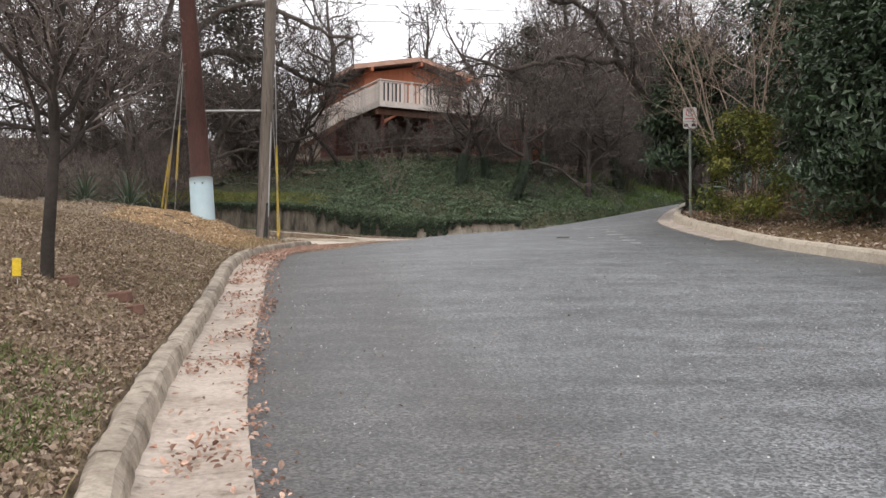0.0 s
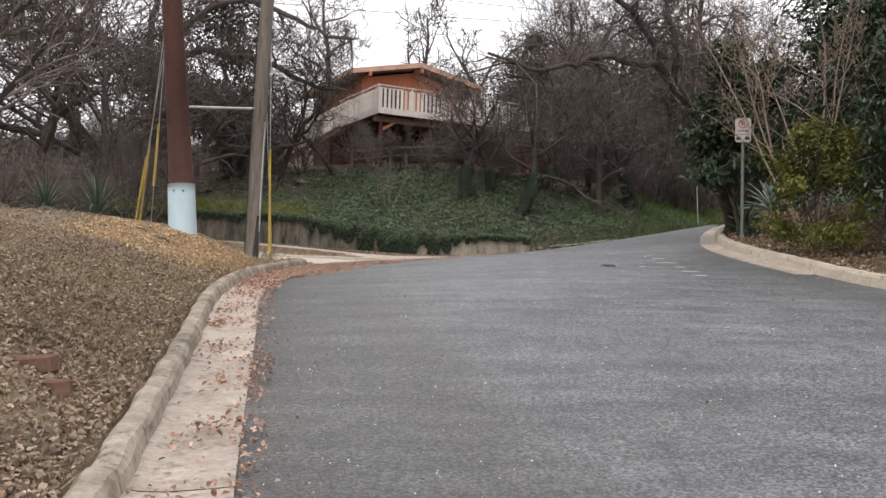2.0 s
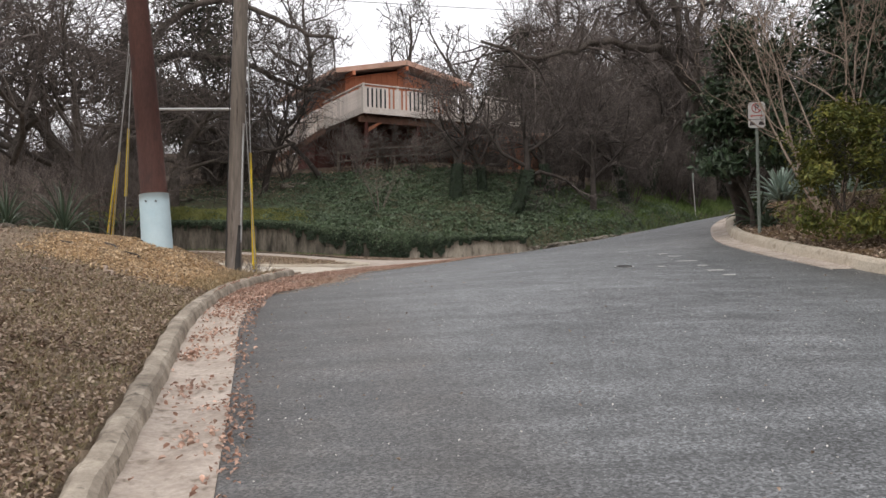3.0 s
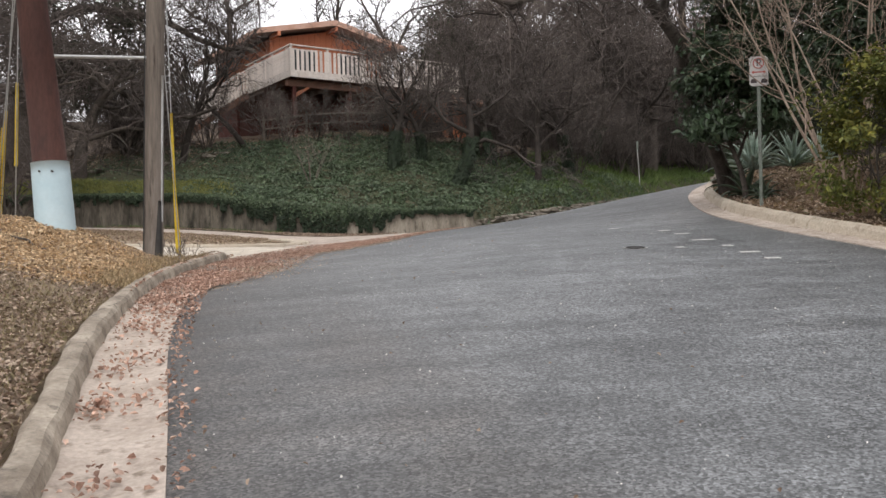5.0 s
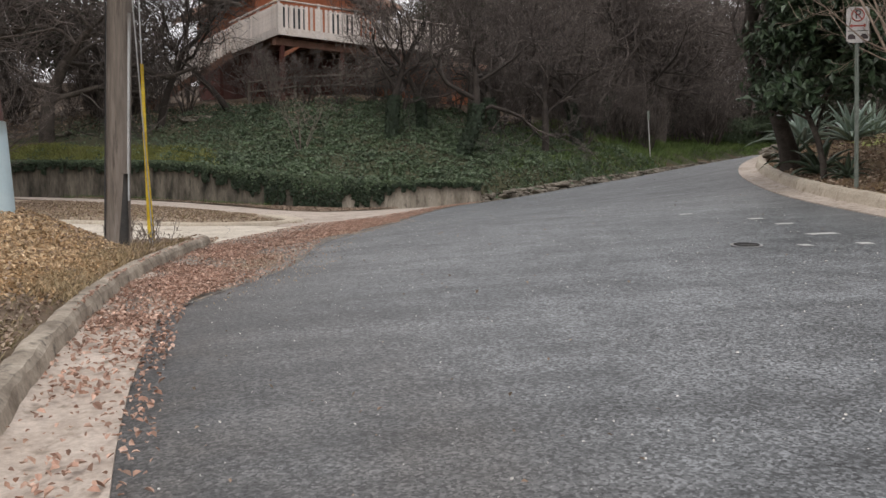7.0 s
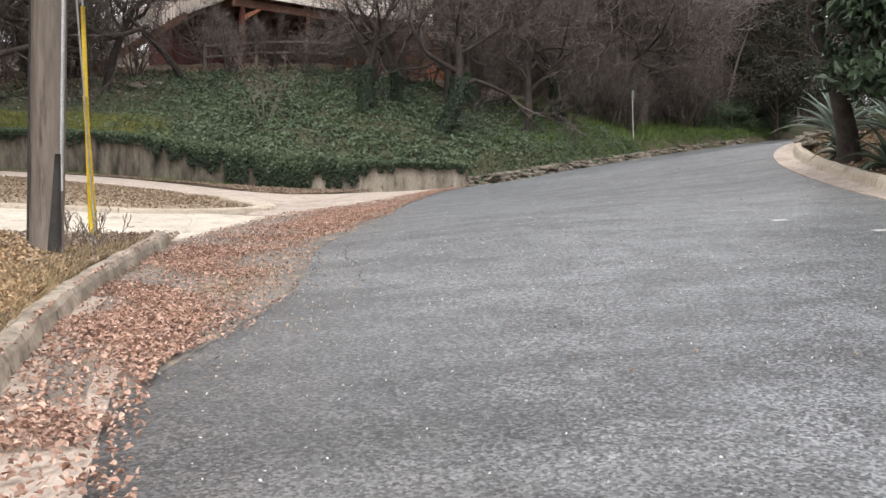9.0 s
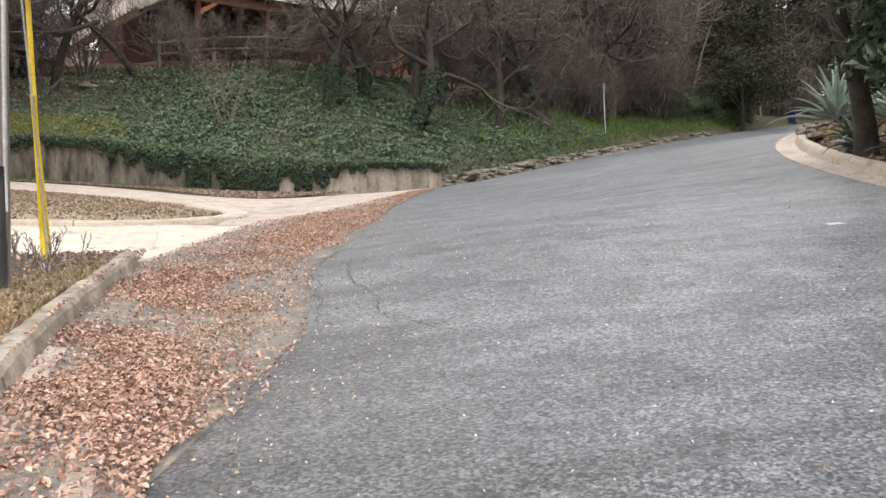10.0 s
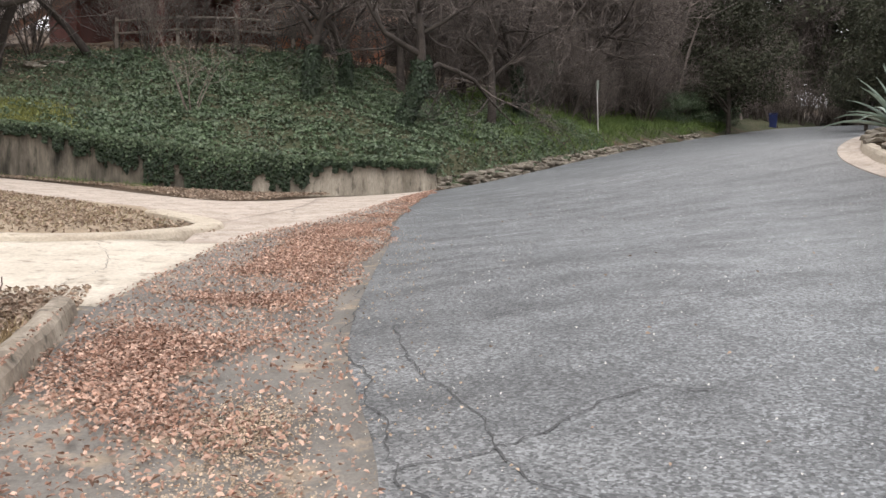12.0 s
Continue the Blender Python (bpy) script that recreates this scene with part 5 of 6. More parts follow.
# ---- stones, plants of the bed ----
def rock(seed, name="stone"):
    bm = bmesh.new()
    bmesh.ops.create_icosphere(bm, subdivisions=1, radius=0.5)
    r = np.random.default_rng(seed)
    for v in bm.verts:
        v.co *= 0.75 + 0.5 * r.random()
        v.co.x = max(-0.42, min(0.42, v.co.x))
        v.co.z = max(-0.3, min(0.3, v.co.z))
    me = bpy.data.meshes.new(name)
    bm.to_mesh(me)
    bm.free()
    me.materials.append(STONE)
    return me


ROCKS = [rock(i) for i in range(6)]


def stones(name, line, n, spread, size, label, lift=0.0, rows=1):
    ob = tagged(root(name, (0, 0, 0), label, "stone edging"), kind="structure")
    r = np.random.default_rng(len(name) + n)
    p = even(np.array(line, float), n=n)
    z = np.maximum(surface(p[:, 0], p[:, 1]), STREET.z(p[:, 0], p[:, 1]))
    for i, (x, y) in enumerate(p):
        for k in range(rows):
            o = new("stone", ROCKS[r.integers(0, 6)])
            o.parent = ob
            s = size * r.uniform(0.6, 1.3)
            dx, dy = r.normal(0, spread, 2)
            o.matrix_basis = pose(x + dx - 0.1 * k, y + dy + 0.1 * k, z[i] + lift + k * size * 0.3, r.uniform(-12, 12), r.uniform(-12, 12), r.uniform(0, 360)) @ Matrix.Diagonal((s * 1.7, s * 1.1, s * 0.55, 1))
    return ob


stones("stone_ledge", [(3.4, 35.7), (4.7, 36.5), (7.0, 38.7), (11.3, 43.7), (17.9, 50.9), (25, 57.5)], 130, 0.13, 0.3, "low dry-stacked limestone ledge at the foot of the bank", -0.02, 3)
stones("rubble_row", [(-14, 42.4), (-9, 41.8), (-5.6, 44.3)], 46, 0.3, 0.3, "loose pale limestone rubble in leaf litter")
stones("bed_stones", [(7.15, 24.9), (7.8, 26.3), (8.7, 27.6), (10.0, 28.6)], 16, 0.1, 0.26, "pale stones edging the raised bed", 0.05)


def rosette(name, label, seed, n, length, width, material, rise=(20, 80), bend=0.5):
    """A plant of stiff tapering channelled leaves from one heart; every leaf is a part."""
    ob = root(name, (0, 0, 0), label, "plant")
    r = np.random.default_rng(seed)
    for i in range(n):
        az, el = i * 2.4, radians(rise[0] + (rise[1] - rise[0]) * (i / n))
        l = length * r.uniform(0.75, 1.1)
        v, k = [], 7
        for j in range(k):
            t = j / (k - 1)
            e = el - bend * t * t * (1.2 - i / n)
            c = np.array([math.cos(az) * math.cos(e), math.sin(az) * math.cos(e), math.sin(e)]) * l * t
            s = np.array([-math.sin(az), math.cos(az), 0])
            w = width * (0.55 + 0.9 * t if t < 0.4 else 0.91 * (1 - t) / 0.6) * 0.5 + 0.004
            up = np.array([-math.cos(az) * math.sin(e), -math.sin(az) * math.sin(e), math.cos(e)])
            v += [c + s * w + up * w * 0.5, c, c - s * w + up * w * 0.5, c - up * w * 0.25]
        f = [(a * 4 + b, a * 4 + (b + 1) % 4, (a + 1) * 4 + (b + 1) % 4, (a + 1) * 4 + b) for a in range(k - 1) for b in range(4)]
        mesh_object("leaf", v, f, material, ob, smooth=True)
    return ob


AGAVE = settle(rosette("agave_plant", "large blue-green agave with stiff pointed leaves", 1, 34, 1.3, 0.18, AGAVE_LEAF, (18, 85), 0.3), 9.45, 28.0)
put(AGAVE, 12.0, 29.2, 40, 0.75)
put(AGAVE, 10.0, 27.0, 100, 0.85)
STRAP = settle(rosette("strap_plant", "dark green strap-leaved plant spilling over the curb", 2, 18, 0.8, 0.17, STRAP_LEAF, (5, 70), 0.7), 6.75, 22.9)
put(STRAP, 7.2, 24.6, 50, 0.9)
put(STRAP, 7.9, 25.7, 90, 0.8)
put(STRAP, 6.5, 21.7, 200, 0.6)
YUCCA = settle(rosette("grass_clump", "spiky grey-green grass clump at the wood's edge", 3, 60, 1.0, 0.03, STRAP_LEAF, (15, 85), 0.8), -6.95, 19.3, 0, 1.15)
put(YUCCA, -7.9, 19.2, 60, 0.95)


# ---- small things on the lawn and street ----
def clay_edging(x, y, turn, l):
    o = part("edging_brick", box(bmesh.new(), -l / 2, l / 2, -0.05, 0.05, -0.03, 0.08, 0.014), BRICK)
    o.matrix_basis = pose(*stand(x, y), 4, -6, turn)
    tagged(o, "red clay edging brick half sunk in the lawn", "brick", "bricks on the lawn")


clay_edging(-3.34, 7.75, -30, 0.22)
clay_edging(-2.95, 7.9, -12, 0.27)
clay_edging(-2.68, 7.6, -50, 0.21)


def log(name, a, b, r, material, label, cat):
    za, zb = stand(*a)[2], stand(*b)[2]
    t = np.linspace(0, 1, 7)[:, None]
    p = np.array((*a, za + r)) * (1 - t) + np.array((*b, zb + r)) * t + 0.02 * np.sin(np.arange(7) * 2.1)[:, None]
    tagged(tube_object(name, [(p, np.linspace(r, r * 0.5, 7))], 6, material), label, cat, "fallen sticks")


log("stick", (-5.5, 17.2), (-4.7, 16.9), 0.025, BARK, "grey fallen stick on wood chips", "stick")
log("stick", (-5.9, 16.5), (-5.0, 16.7), 0.02, BARK, "thin grey stick on wood chips", "stick")
log("stick", (-4.6, 14.6), (-4.35, 14.3), 0.025, PALE_BARK, "short pale stick on the lawn", "stick")
log("log", (-10.2, 21.6), (-8.9, 21.2), 0.16, BARK, "fallen grey log at the wood's edge", "log")
for i, (x, y, s) in enumerate([(-4.45, 12.2, 0.16), (-4.9, 13.6, 0.12), (-5.8, 14.5, 0.14), (-3.9, 21.2, 0.14), (-3.75, 21.05, 0.1), (-7.4, 18.2, 0.3), (-8.6, 18.8, 0.36), (-9.4, 18.4, 0.26)]):
    o = new("field_stone", ROCKS[i % 6])
    o.matrix_basis = pose(*stand(x, y), 0, 0, 40 * i) @ Matrix.Diagonal((s * 1.3, s, s * 0.8, 1))
    tagged(o, "pale loose limestone lying on the ground", "stone", "loose stones")


def on_street(x, y, lift=0.0):
    return (x, y, float(STREET.z(x, y)) + lift)


MH = root("manhole_cover", on_street(2.33, 16.85), "dark cast iron manhole cover flush with the asphalt", "manhole cover")
MH.matrix_basis = pose(*on_street(2.33, 16.85), 6.3, -1, 0)
tapered("frame", (0, 0, -0.05), (0, 0, 0.006), 0.15, 0.15, STEEL, MH, 32, n=2)
tapered("lid", (0, 0, -0.05), (0, 0, 0.011), 0.12, 0.12, DARK, MH, 32, n=2)
for i, (x, y, l) in enumerate([(3.45, 17.4, 0.55), (3.43, 16.05, 0.42), (3.43, 15.5, 0.3), (3.53, 18.3, 0.36), (3.03, 19.85, 0.3), (3.5, 18.9, 0.3), (2.85, 16.7, 0.2), (3.46, 16.7, 0.25)]):
    bm = bmesh.new()
    bmesh.ops.create_grid(bm, x_segments=8, y_segments=2, size=0.5)
    for v in bm.verts:
        v.co.x, v.co.y = v.co.x * l * 0.6 + 0.01 * math.sin(v.co.y * 9 + i), v.co.y * 0.11 + 0.01 * math.sin(v.co.x * 23 + i)
    o = part("road_mark", bm, WHITE_PAINT)
    for v in o.data.vertices:
        v.co.z = float(STREET.z(x + v.co.x, y + v.co.y)) - float(STREET.z(x, y)) + 0.004
    o.matrix_basis = pose(*on_street(x, y))
    tagged(o, "worn white paint dash on the asphalt", "road mark", "road marks")


def crack(pts, w, lift=0.007):
    """A ragged open crack: a thin dark strip just above the asphalt."""
    p = even(np.array(pts, float), 0.06)
    r = np.random.default_rng(int(abs(pts[0][0]) * 100))
    off = np.cumsum(r.normal(0, 0.018, len(p)))
    off -= np.linspace(off[0], off[-1], len(p))
    p = shifted(p, 0)
    t = np.gradient(p, axis=0)
    t /= np.linalg.norm(t, axis=1, keepdims=True)
    nn = np.stack([-t[:, 1], t[:, 0]], -1)
    c = p + nn * off[:, None]
    ww = (w * r.uniform(0.35, 1.2, len(p)))[:, None]
    v = np.stack([c + nn * ww, c - nn * ww], 1).reshape(-1, 2)
    z = STREET.z(v[:, 0], v[:, 1]) + lift
    f = [(2 * i, 2 * i + 1, 2 * i + 3, 2 * i + 2) for i in range(len(p) - 1)]
    return tagged(mesh_object("crack", np.column_stack([v, z]), f, TAR), "dark ragged crack in the paving", "crack", "cracks in the paving", "structure")


for pts in ([(-1.9, 18.5), (-1.49, 18.57), (-1.1, 18.7), (-0.81, 18.86), (-0.42, 18.79)], [(-1.49, 18.57), (-1.41, 19.2), (-1.47, 19.8), (-1.43, 20.3), (-1.4, 20.56)],
            [(-1.75, 20.5), (-1.4, 20.56), (-0.89, 20.38), (-0.2, 20.5), (0.6, 20.3)], [(-1.49, 18.57), (-1.45, 18.3), (-1.2, 17.7)], [(-1.83, 18.2), (-1.92, 18.6), (-1.86, 19.1), (-1.79, 19.96), (-1.7, 20.6), (-1.2, 22.4)],
            [(-1.1, 22.3), (0.2, 22.2), (1.4, 22.5)], [(-0.6, 24.3), (0.6, 24.5), (2.0, 24.2)]):
    crack(pts, 0.005)


for pts in ([(-2.1, 27.0), (-1.0, 29.2), (0.1, 33.6)], [(-2.3, 28.4), (-0.9, 30.2), (0.3, 29.8)], [(-4.2, 32.6), (-2.6, 32.0), (-1.2, 31.2)], [(-3.6, 22.1), (-3.4, 24.0), (-3.5, 25.6)], [(-6.4, 33.4), (-6.0, 35.9)], [(-6.6, 22.0), (-6.4, 25.6)]):
    crack(pts, 0.003, 0.032)


# ---- leaf litter, grass, ivy ----
def top(x, y):
    """The visible surface, street and drives included."""
    a, b, h = side(CURB_A[::2], x, y), -side(CURB_B[::4], x, y), side(RIM, x, y)
    paved = (h < 0) & (b < 0.1) & ((a < 0.02) | (y > 21.3))
    z = np.where(paved, np.maximum(STREET.z(x, y) + 0.018, surface(x, y)), surface(x, y))
    return np.where((a >= 0.02) & (a < 0.2) & (y < 22.0) & (h < 0), STREET.z(x, y) + 0.15, z)


def litter(name, label, n, area, size, material, seed, keep, category="leaf litter", tilt=0.42, narrow=0.72, raise_by=0.008):
    r = np.random.default_rng(seed)
    x, y = r.uniform(area[0], area[1], n * 6), r.uniform(area[2], area[3], n * 6)
    clump = 0.5 + 0.5 * np.sin(x * 2.7 + 1.3 * np.sin(y * 1.9 + seed)) * np.sin(y * 2.1 + 1.1 * np.sin(x * 2.3))
    ok = keep(x, y, clump, r.random(n * 6))
    x, y = x[ok][:n], y[ok][:n]
    c = np.stack([x, y, top(x, y) + raise_by + r.uniform(0, 0.02, len(x))], -1)
    up = r.normal(0, tilt, (len(x), 3)) + np.array([0, 0, 1])
    up /= np.linalg.norm(up, axis=1, keepdims=True)
    return tagged(leaves(name, c, up, size, material, None, "", seed, 0.38, narrow, True), label, category, kind="stuff")


A = lambda x, y: side(CURB_A[::3], x, y)
HH = lambda x, y: side(RIM, x, y)
SHOULDER = smooth_line([(0.2, 1.5), (-1.7, 8), (-2.3, 11), (-2.75, 14), (-2.75, 15.8), (-2.2, 17.2), (-1.95, 18.5), (-1.75, 20.4), (-1.15, 22.5), (-0.4, 25), (0.35, 27.7), (2.4, 33), (3.3, 35.4)], 0.4)
litter("gutter_leaves", "brown fallen oak leaves drifted along the gutter", 11000, (-3.7, 0.5, -1, 17.5), 0.034, BROWN_LEAF, 1,
       lambda x, y, c, u: (A(x, y) < 0) & (A(x, y) > -0.64) & (u < 0.014 + 0.7 * c ** 6 + 1.0 * np.exp(-((A(x, y) + 0.52) / 0.07) ** 2) * (0.15 + 0.85 * c) + 0.5 * step01(y, 11, 17)))
PILES = [(-2.98, 13.5, 0.16), (-2.72, 12.2, 0.17), (-2.62, 11.3, 0.15), (-3.08, 15.0, 0.2), (-3.2, 16.4, 0.22), (-1.15, 4.25, 0.1), (-1.08, 3.8, 0.14), (-1.5, 6.4, 0.12), (-1.8, 7.6, 0.16), (-2.4, 10.0, 0.14), (-2.0, 8.9, 0.12)]
litter("gutter_leaf_piles", "small heaps of brown leaves lying in the gutter", 5200, (-3.7, 0, 2, 17.4), 0.04, BROWN_LEAF, 12,
       lambda x, y, c, u: (A(x, y) < -0.04) & (A(x, y) > -0.6) & (u < sum(np.exp(-((x - px) ** 2 + ((y - py) / 1.8) ** 2) / pr ** 2) for px, py, pr in PILES)), tilt=0.5, raise_by=0.012)
litter("shoulder_leaves", "thick drift of reddish-brown oak leaves on the road shoulder", 130000, (-3.6, 3.2, 15, 35), 0.027, BROWN_LEAF, 2,
       lambda x, y, c, u: (side(SHOULDER, x, y) > -0.1 + 0.25 * c) & (side(EDGE_A[::2], x, y) < 0.05) & (u < 0.07 + 1.1 * np.exp(-((side(EDGE_A[::2], x, y) + 0.5 + 0.62 * step01(y, 20.5, 22.5) - 0.45 * step01(y, 27, 33) + 0.12 * np.sin(y * 1.3)) / 0.44) ** 2) * (0.06 + 0.94 * step01(c, 0.22, 0.6))))
litter("lawn_leaves", "brown oak leaves scattered over the winter lawn", 62000, (-8.5, -0.5, -1, 19.5), 0.038, LAWN_LEAF, 3,
       lambda x, y, c, u: (A(x, y) > 0.2) & (A(x, y) < 5) & (u < (0.3 + 0.7 * c) * np.exp(-A(x, y) / 3.0) * (1 - 0.75 * step01(y, 12, 16))))
litter("island_leaves", "brown leaves and dead grass on the island between the drives", 9000, (-9, -2.2, 26, 33.5), 0.05, LAWN_LEAF, 4,
       lambda x, y, c, u: (y > 26.3 + 0.4 * np.maximum(0, x + 3.6)) & (y < 28.1 - 1.45 * (x + 2.6)) & (y < 32.2 - 0.15 * (x + 5)) & (u < 0.3 + 0.6 * c))
litter("wall_foot_leaves", "leaves and twigs at the foot of the retaining wall", 7000, (-9, 0.6, 32.4, 36.9), 0.05, LAWN_LEAF, 5,
       lambda x, y, c, u: (HH(x, y) < -0.05) & (HH(x, y) > -0.75 - 2.7 * np.exp(-((x + 1.9) / 1.4) ** 2)) & (u < 0.4 + 0.6 * c))
litter("bed_leaves", "brown leaves and mulch in the planted bed", 11000, (4.6, 14, 10, 29), 0.065, LAWN_LEAF, 6,
       lambda x, y, c, u: (side(CURB_B[::4], x, y) < -0.25) & (side(CURB_B[::4], x, y) > -4.5) & (u < 0.35 + 0.6 * c))
SAND = mat("pale_washed_sand", (0.46, 0.35, 0.25), (0.58, 0.46, 0.35), 3.0, 0.95, 40.0, 0.0, island=0.5)
litter("sand_drift", "patch of pale washed sand on the worn shoulder", 14000, (-3.2, -1.8, 17.2, 20.6), 0.012, SAND, 13,
       lambda x, y, c, u: u < np.exp(-((x + 2.38) / 0.2) ** 2 - ((y - 19.1) / 0.3) ** 2) + 0.6 * np.exp(-((x + 2.5) / 0.25) ** 2 - ((y - 18.3) / 0.3) ** 2), "sand", 0.15, 0.9, -0.008)
litter("road_leaves", "single leaves and chips blown over the asphalt", 420, (-2.5, 5.5, 2, 30), 0.024, LAWN_LEAF, 7,
       lambda x, y, c, u: (A(x, y) < -0.4) & (side(CURB_B[::4], x, y) > 0.1) & (u < 0.05 + 0.9 * np.exp(-(-A(x, y) - 0.5) / 1.3)))
litter("slope_leaves", "brown leaves on the wooded slope", 6000, (-14, 14, 41, 47), 0.1, LAWN_LEAF, 8, lambda x, y, c, u: (HH(x, y) > 0.5) & (u < step01(y, 41, 46) * (0.2 + 0.8 * c)))
litter("wood_chips", "pale wood chips spread round the poles", 15000, (-7.5, -3.2, 12.5, 20.8), 0.05, CHIPS, 9,
       lambda x, y, c, u: (A(x, y) > 0.22) & (np.hypot((x + 4.8) / 1.3, (y - 17.4) / 2.5) < 0.85 + 0.4 * u), "wood chips", 0.6, 0.45)
litter("pole_leaves", "dead leaves and bark scraps at the foot of the wooden pole", 9000, (-6.5, -3.3, 17.8, 22.9), 0.042, LAWN_LEAF, 14,
       lambda x, y, c, u: (A(x, y) > 0.18) & (u < (0.25 + 0.75 * c) * step01(y, 17.8, 19.5) * np.exp(-A(x, y) / 2.0)))
litter("gutter_grit", "pale gravel and chips in the worn shoulder", 2600, (-3.4, 0, 15.5, 28), 0.014, SAND, 10,
       lambda x, y, c, u: (side(SHOULDER, x, y) > -0.5) & (side(EDGE_A[::2], x, y) < 0) & (u < 0.3), "grit", 0.8, 0.8)


def blades(name, label, n, area, height, material, seed, keep, width=0.005):
    r = np.random.default_rng(seed)
    x, y = r.uniform(area[0], area[1], n * 6), r.uniform(area[2], area[3], n * 6)
    clump = 0.5 + 0.5 * np.sin(x * 1.7 + 1.3 * np.sin(y * 1.3 + seed)) * np.sin(y * 1.5 + 1.1 * np.sin(x * 1.9))
    ok = keep(x, y, clump, r.random(n * 6))
    x, y = x[ok][:n], y[ok][:n]
    m = len(x)
    b = np.stack([x, y, top(x, y) - 0.005], -1)
    a = r.uniform(0, 6.283, m)
    w = np.stack([np.cos(a), np.sin(a), 0 * a], -1) * width
    h = height * r.uniform(0.4, 1.2, m)
    lean = r.normal(0, 0.7, (m, 2)) * h[:, None]
    tip = b + np.column_stack([lean, h])
    v = np.stack([b - w, b + w, tip], 1).reshape(-1, 3)
    f = (np.arange(m)[:, None] * 3 + np.array([[0, 1, 2]]))
    return tagged(mesh_object(name, v, f, material), label, "grass", kind="stuff")


blades("lawn_grass", "short dormant tan and green lawn grass", 52000, (-8.5, -0.3, -1, 19), 0.06, DRY_GRASS, 21, lambda x, y, c, u: (A(x, y) > 0.2) & (A(x, y) < 5.5) & (u < (0.25 + 0.75 * c) * np.exp(-A(x, y) / 4) * (1 - 0.85 * step01(y, 13, 15.5))))
blades("curb_grass", "dry tan grass tufts hanging over the curb", 1800, (-4.3, -3.3, 15.5, 21.0), 0.12, STRAW, 22, lambda x, y, c, u: (A(x, y) > 0.15) & (A(x, y) < 0.5) & (u < c))
blades("island_grass", "sparse dead grass on the island", 6000, (-9, -2.6, 26.4, 33), 0.07, DRY_GRASS, 23, lambda x, y, c, u: (y > 26.3 + 0.4 * np.maximum(0, x + 3.6)) & (y < 28.1 - 1.45 * (x + 2.6)) & (y < 32) & (u < 0.6))
GRASS_GREEN = mat("fresh_green_grass", (0.075, 0.13, 0.035), (0.15, 0.2, 0.06), 0.8, 0.8, 20.0, 0.0, island=0.5)
blades("bank_grass", "fresh green grass at the edge of the ivy bank", 60000, (4, 30, 37, 66), 0.24, GRASS_GREEN, 24, lambda x, y, c, u: (HH(x, y) > 0.35) & (HH(x, y) < 5.5) & (u < (0.3 + 0.7 * c) * step01(x + 2 * c, 5, 12)), 0.014)


MOSS_GRASS = mat("yellow_green_moss_grass", (0.2, 0.21, 0.06), (0.3, 0.29, 0.1), 0.9, 0.85, 20.0, 0.0, c=(0.13, 0.16, 0.05), island=0.5)
blades("moss_grass", "yellow-green mossy grass behind the top of the wall", 26000, (-16, -4.5, 36.6, 42), 0.2, MOSS_GRASS, 25, lambda x, y, c, u: (HH(x, y) > 0.3) & (HH(x, y) < 2.6) & (u < (0.25 + 0.75 * c) * step01(-x, 4.5, 7)), 0.012)
blades("foot_grass", "green grass tufts at the foot of the retaining wall", 2600, (-9.5, -3.2, 34.8, 37), 0.12, GRASS_GREEN, 26, lambda x, y, c, u: (HH(x, y) < -0.05) & (HH(x, y) > -0.6) & (u < c))
blades("verge_grass", "patch of fresh green grass near the curb", 2600, (-3.2, -1.6, 2.2, 5.2), 0.07, GRASS_GREEN, 27, lambda x, y, c, u: (A(x, y) > 0.25) & (A(x, y) < 1.1) & (u < c))


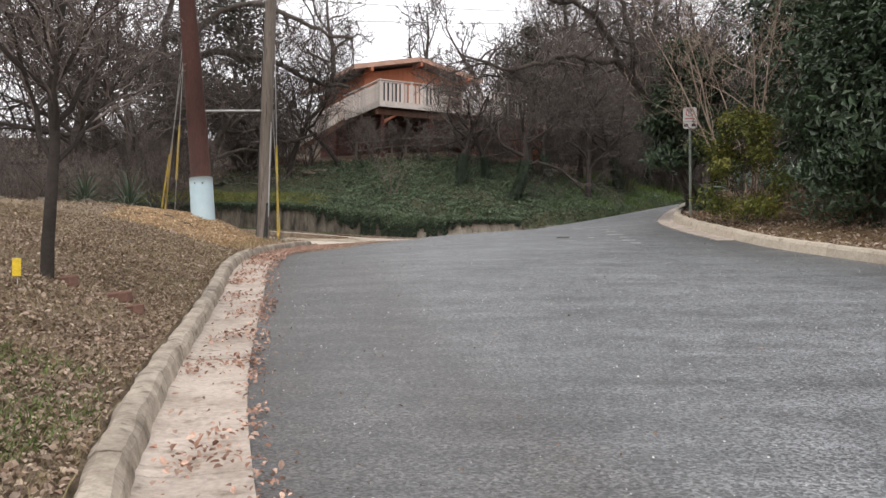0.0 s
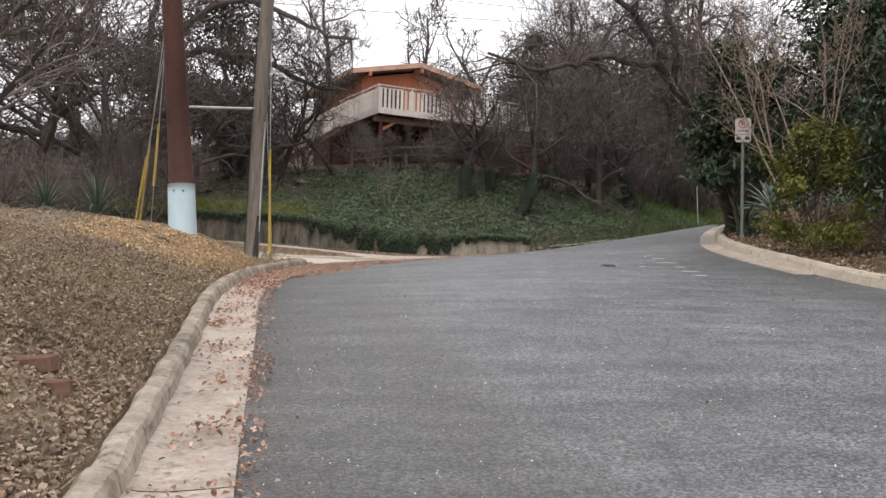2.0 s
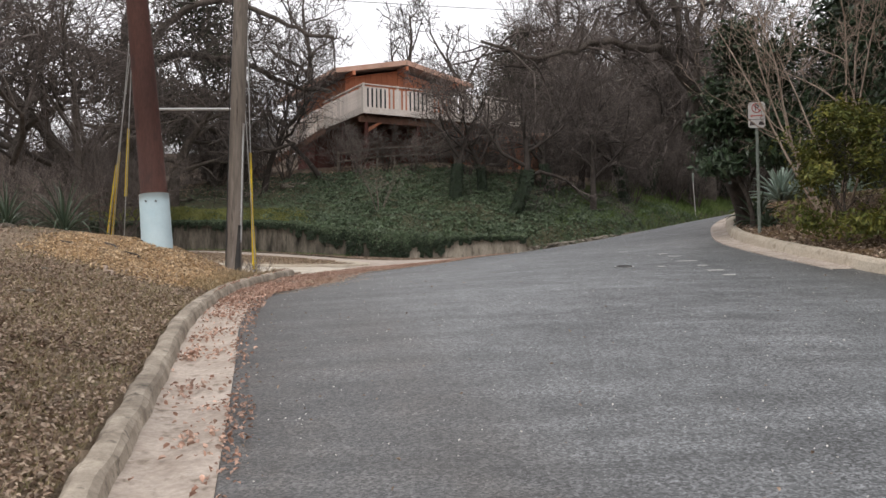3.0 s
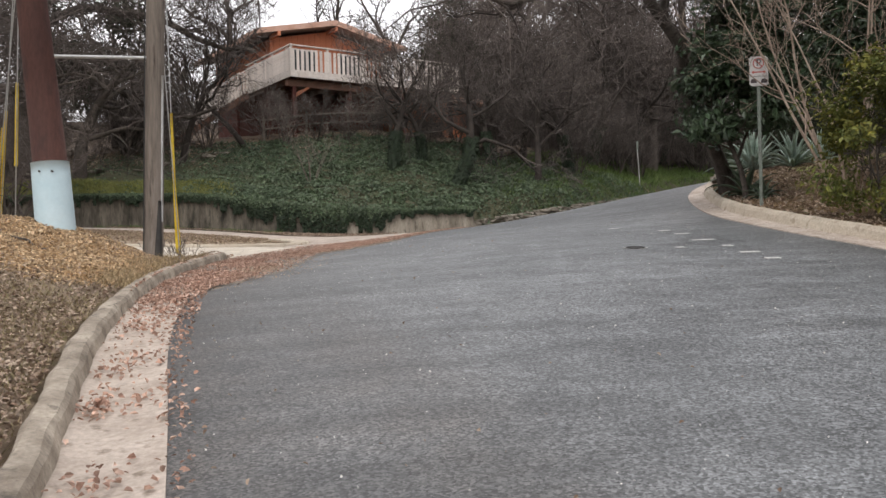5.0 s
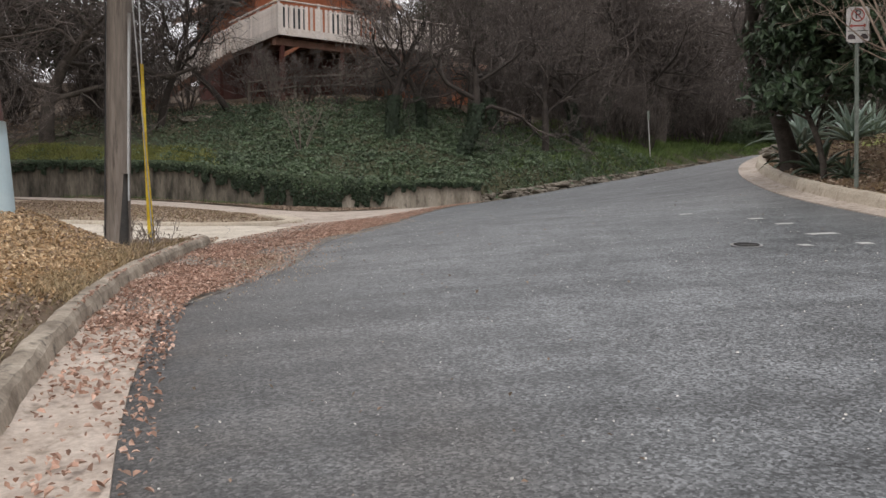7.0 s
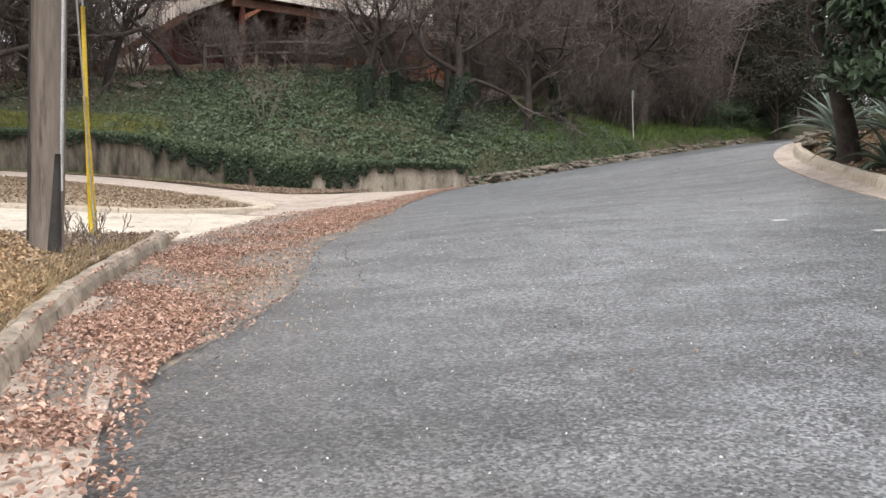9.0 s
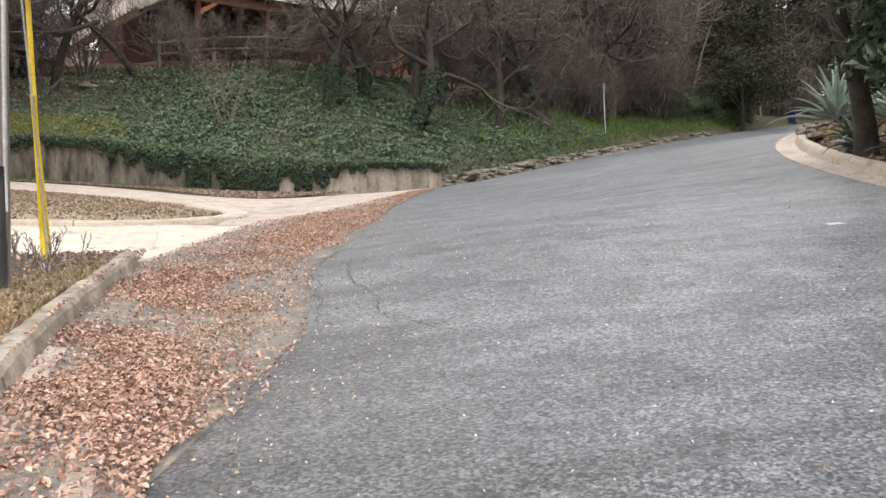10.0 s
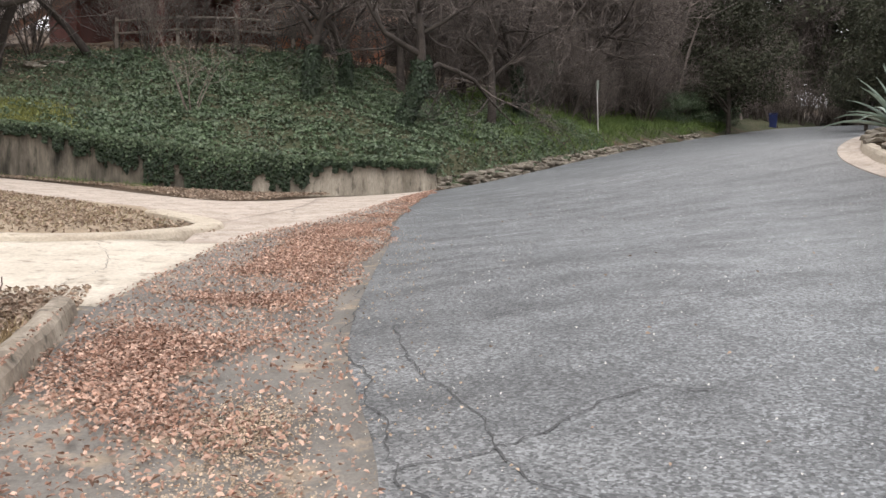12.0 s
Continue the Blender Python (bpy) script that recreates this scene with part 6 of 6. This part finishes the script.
def ivy_bank():
    r = np.random.default_rng(41)
    n = 360000
    x, y = r.uniform(-11, 20, n), r.uniform(35.9, 50, n)
    h = HH(x, y)
    c = 0.5 + 0.5 * np.sin(x * 1.1 + np.sin(y * 1.3)) * np.sin(y * 0.9 + np.sin(x * 0.8))
    ok = (h > 0.05) & (h < 9.5) & (y < 46.5) & (r.random(n) < (0.45 + 0.55 * step01(c, 0.1, 0.7)) * (1 - 0.9 * step01(-x, 3.8, 7.8)))
    x, y = x[ok], y[ok]
    z = np.where(HH(x, y) < 0.35, np.maximum(surface(x, y), SLOPE.z(x, y) * (x < 3.3) + surface(x, y) * (x >= 3.3)), surface(x, y))
    p = np.stack([x, y, z + r.uniform(0.0, 0.12, len(x)) + 0.1 * np.sin(x * 5.3 + 2 * np.sin(y * 3.1)) * np.sin(y * 4.7 + x)], -1)
    up = r.normal(0, 0.62, p.shape) + np.array([0, -0.35, 1])
    up /= np.linalg.norm(up, axis=1, keepdims=True)
    tagged(leaves("ivy_carpet", p, up, 0.082, IVY, None, "", 42, 0.2, 0.85), "dense dark green ivy carpet on the bank", "ivy", kind="stuff")
    # trails hanging over the wall
    line = even(np.array(WALL_TOP, float), 0.02)
    m = 60000
    q = line[r.integers(0, len(line), m)]
    s = q[:, 0]
    hang = np.interp(s, [-22, -7, -4.6, -3.2, -0.3, 0.1, 0.7, 3.2], [0.3, 0.36, 0.55, 1.25, 1.25, 0.55, 0.3, 0.26])
    hang = hang * (0.82 + 0.13 * np.sin(s * 2.3 + np.sin(s * 5.1)) + 0.1 * np.sin(s * 9.7 + 2 * np.sin(s * 3.3)))
    strand = r.uniform(0.5, 1.35, 400)[(np.floor((s + 24) / 0.11).astype(int)) % 400]
    hang = hang * np.where(hang < 0.9, strand, 0.9 + 0.15 * strand)
    d = r.random(m) ** 1.3 * hang
    p = np.stack([q[:, 0], q[:, 1] - r.uniform(0.01, 0.13, m), q[:, 2] + 0.1 - d], -1)
    p[:, 2] = np.maximum(p[:, 2], STREET.z(p[:, 0], p[:, 1]) + 0.03)
    up = r.normal(0, 0.4, p.shape) + np.array([0, -1, 0.35])
    up /= np.linalg.norm(up, axis=1, keepdims=True)
    # Crest leaves keep the plain ivy colour; lower trails get the painted shade.
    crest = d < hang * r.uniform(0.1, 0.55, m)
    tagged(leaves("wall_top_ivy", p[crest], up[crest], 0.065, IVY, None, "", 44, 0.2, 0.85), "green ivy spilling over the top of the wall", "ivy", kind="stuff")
    tagged(leaves("hanging_ivy", p[~crest], up[~crest], 0.065, IVY_DARK, None, "", 43, 0.2, 0.85), "ivy trailing down the retaining wall, shade painted into its leaf colour", "ivy", kind="stuff")


ivy_bank()
PALE_CHIP = mat("pale_stone_chip", (0.6, 0.58, 0.54), (0.75, 0.73, 0.7), 3.0, 0.6, 40.0, 0.0)
litter("road_chips", "tiny pale stone chips loose on the asphalt", 3800, (-3.5, 7, 1, 30), 0.012, PALE_CHIP, 11,
       lambda x, y, c, u: (A(x, y) < -0.5) & (side(CURB_B[::4], x, y) > 0.2) & (u < 0.12 + 0.5 * c), "grit", 0.8, 0.8, -0.012)
for i, (x, y) in enumerate([(-3.85, 21.0), (-3.95, 20.4), (-4.3, 21.3)]):
    settle(bare_tree("dead_weed", "small dry leafless weed by the pole", "weed", 140 + i, 0.5, 0.006, "dry weeds", levels=3, stems=4, kids=(4, 3), first=0.3, wander=0.15, shrink=0.5, bark=GREY_BARK, twig=GREY_BARK), x, y)
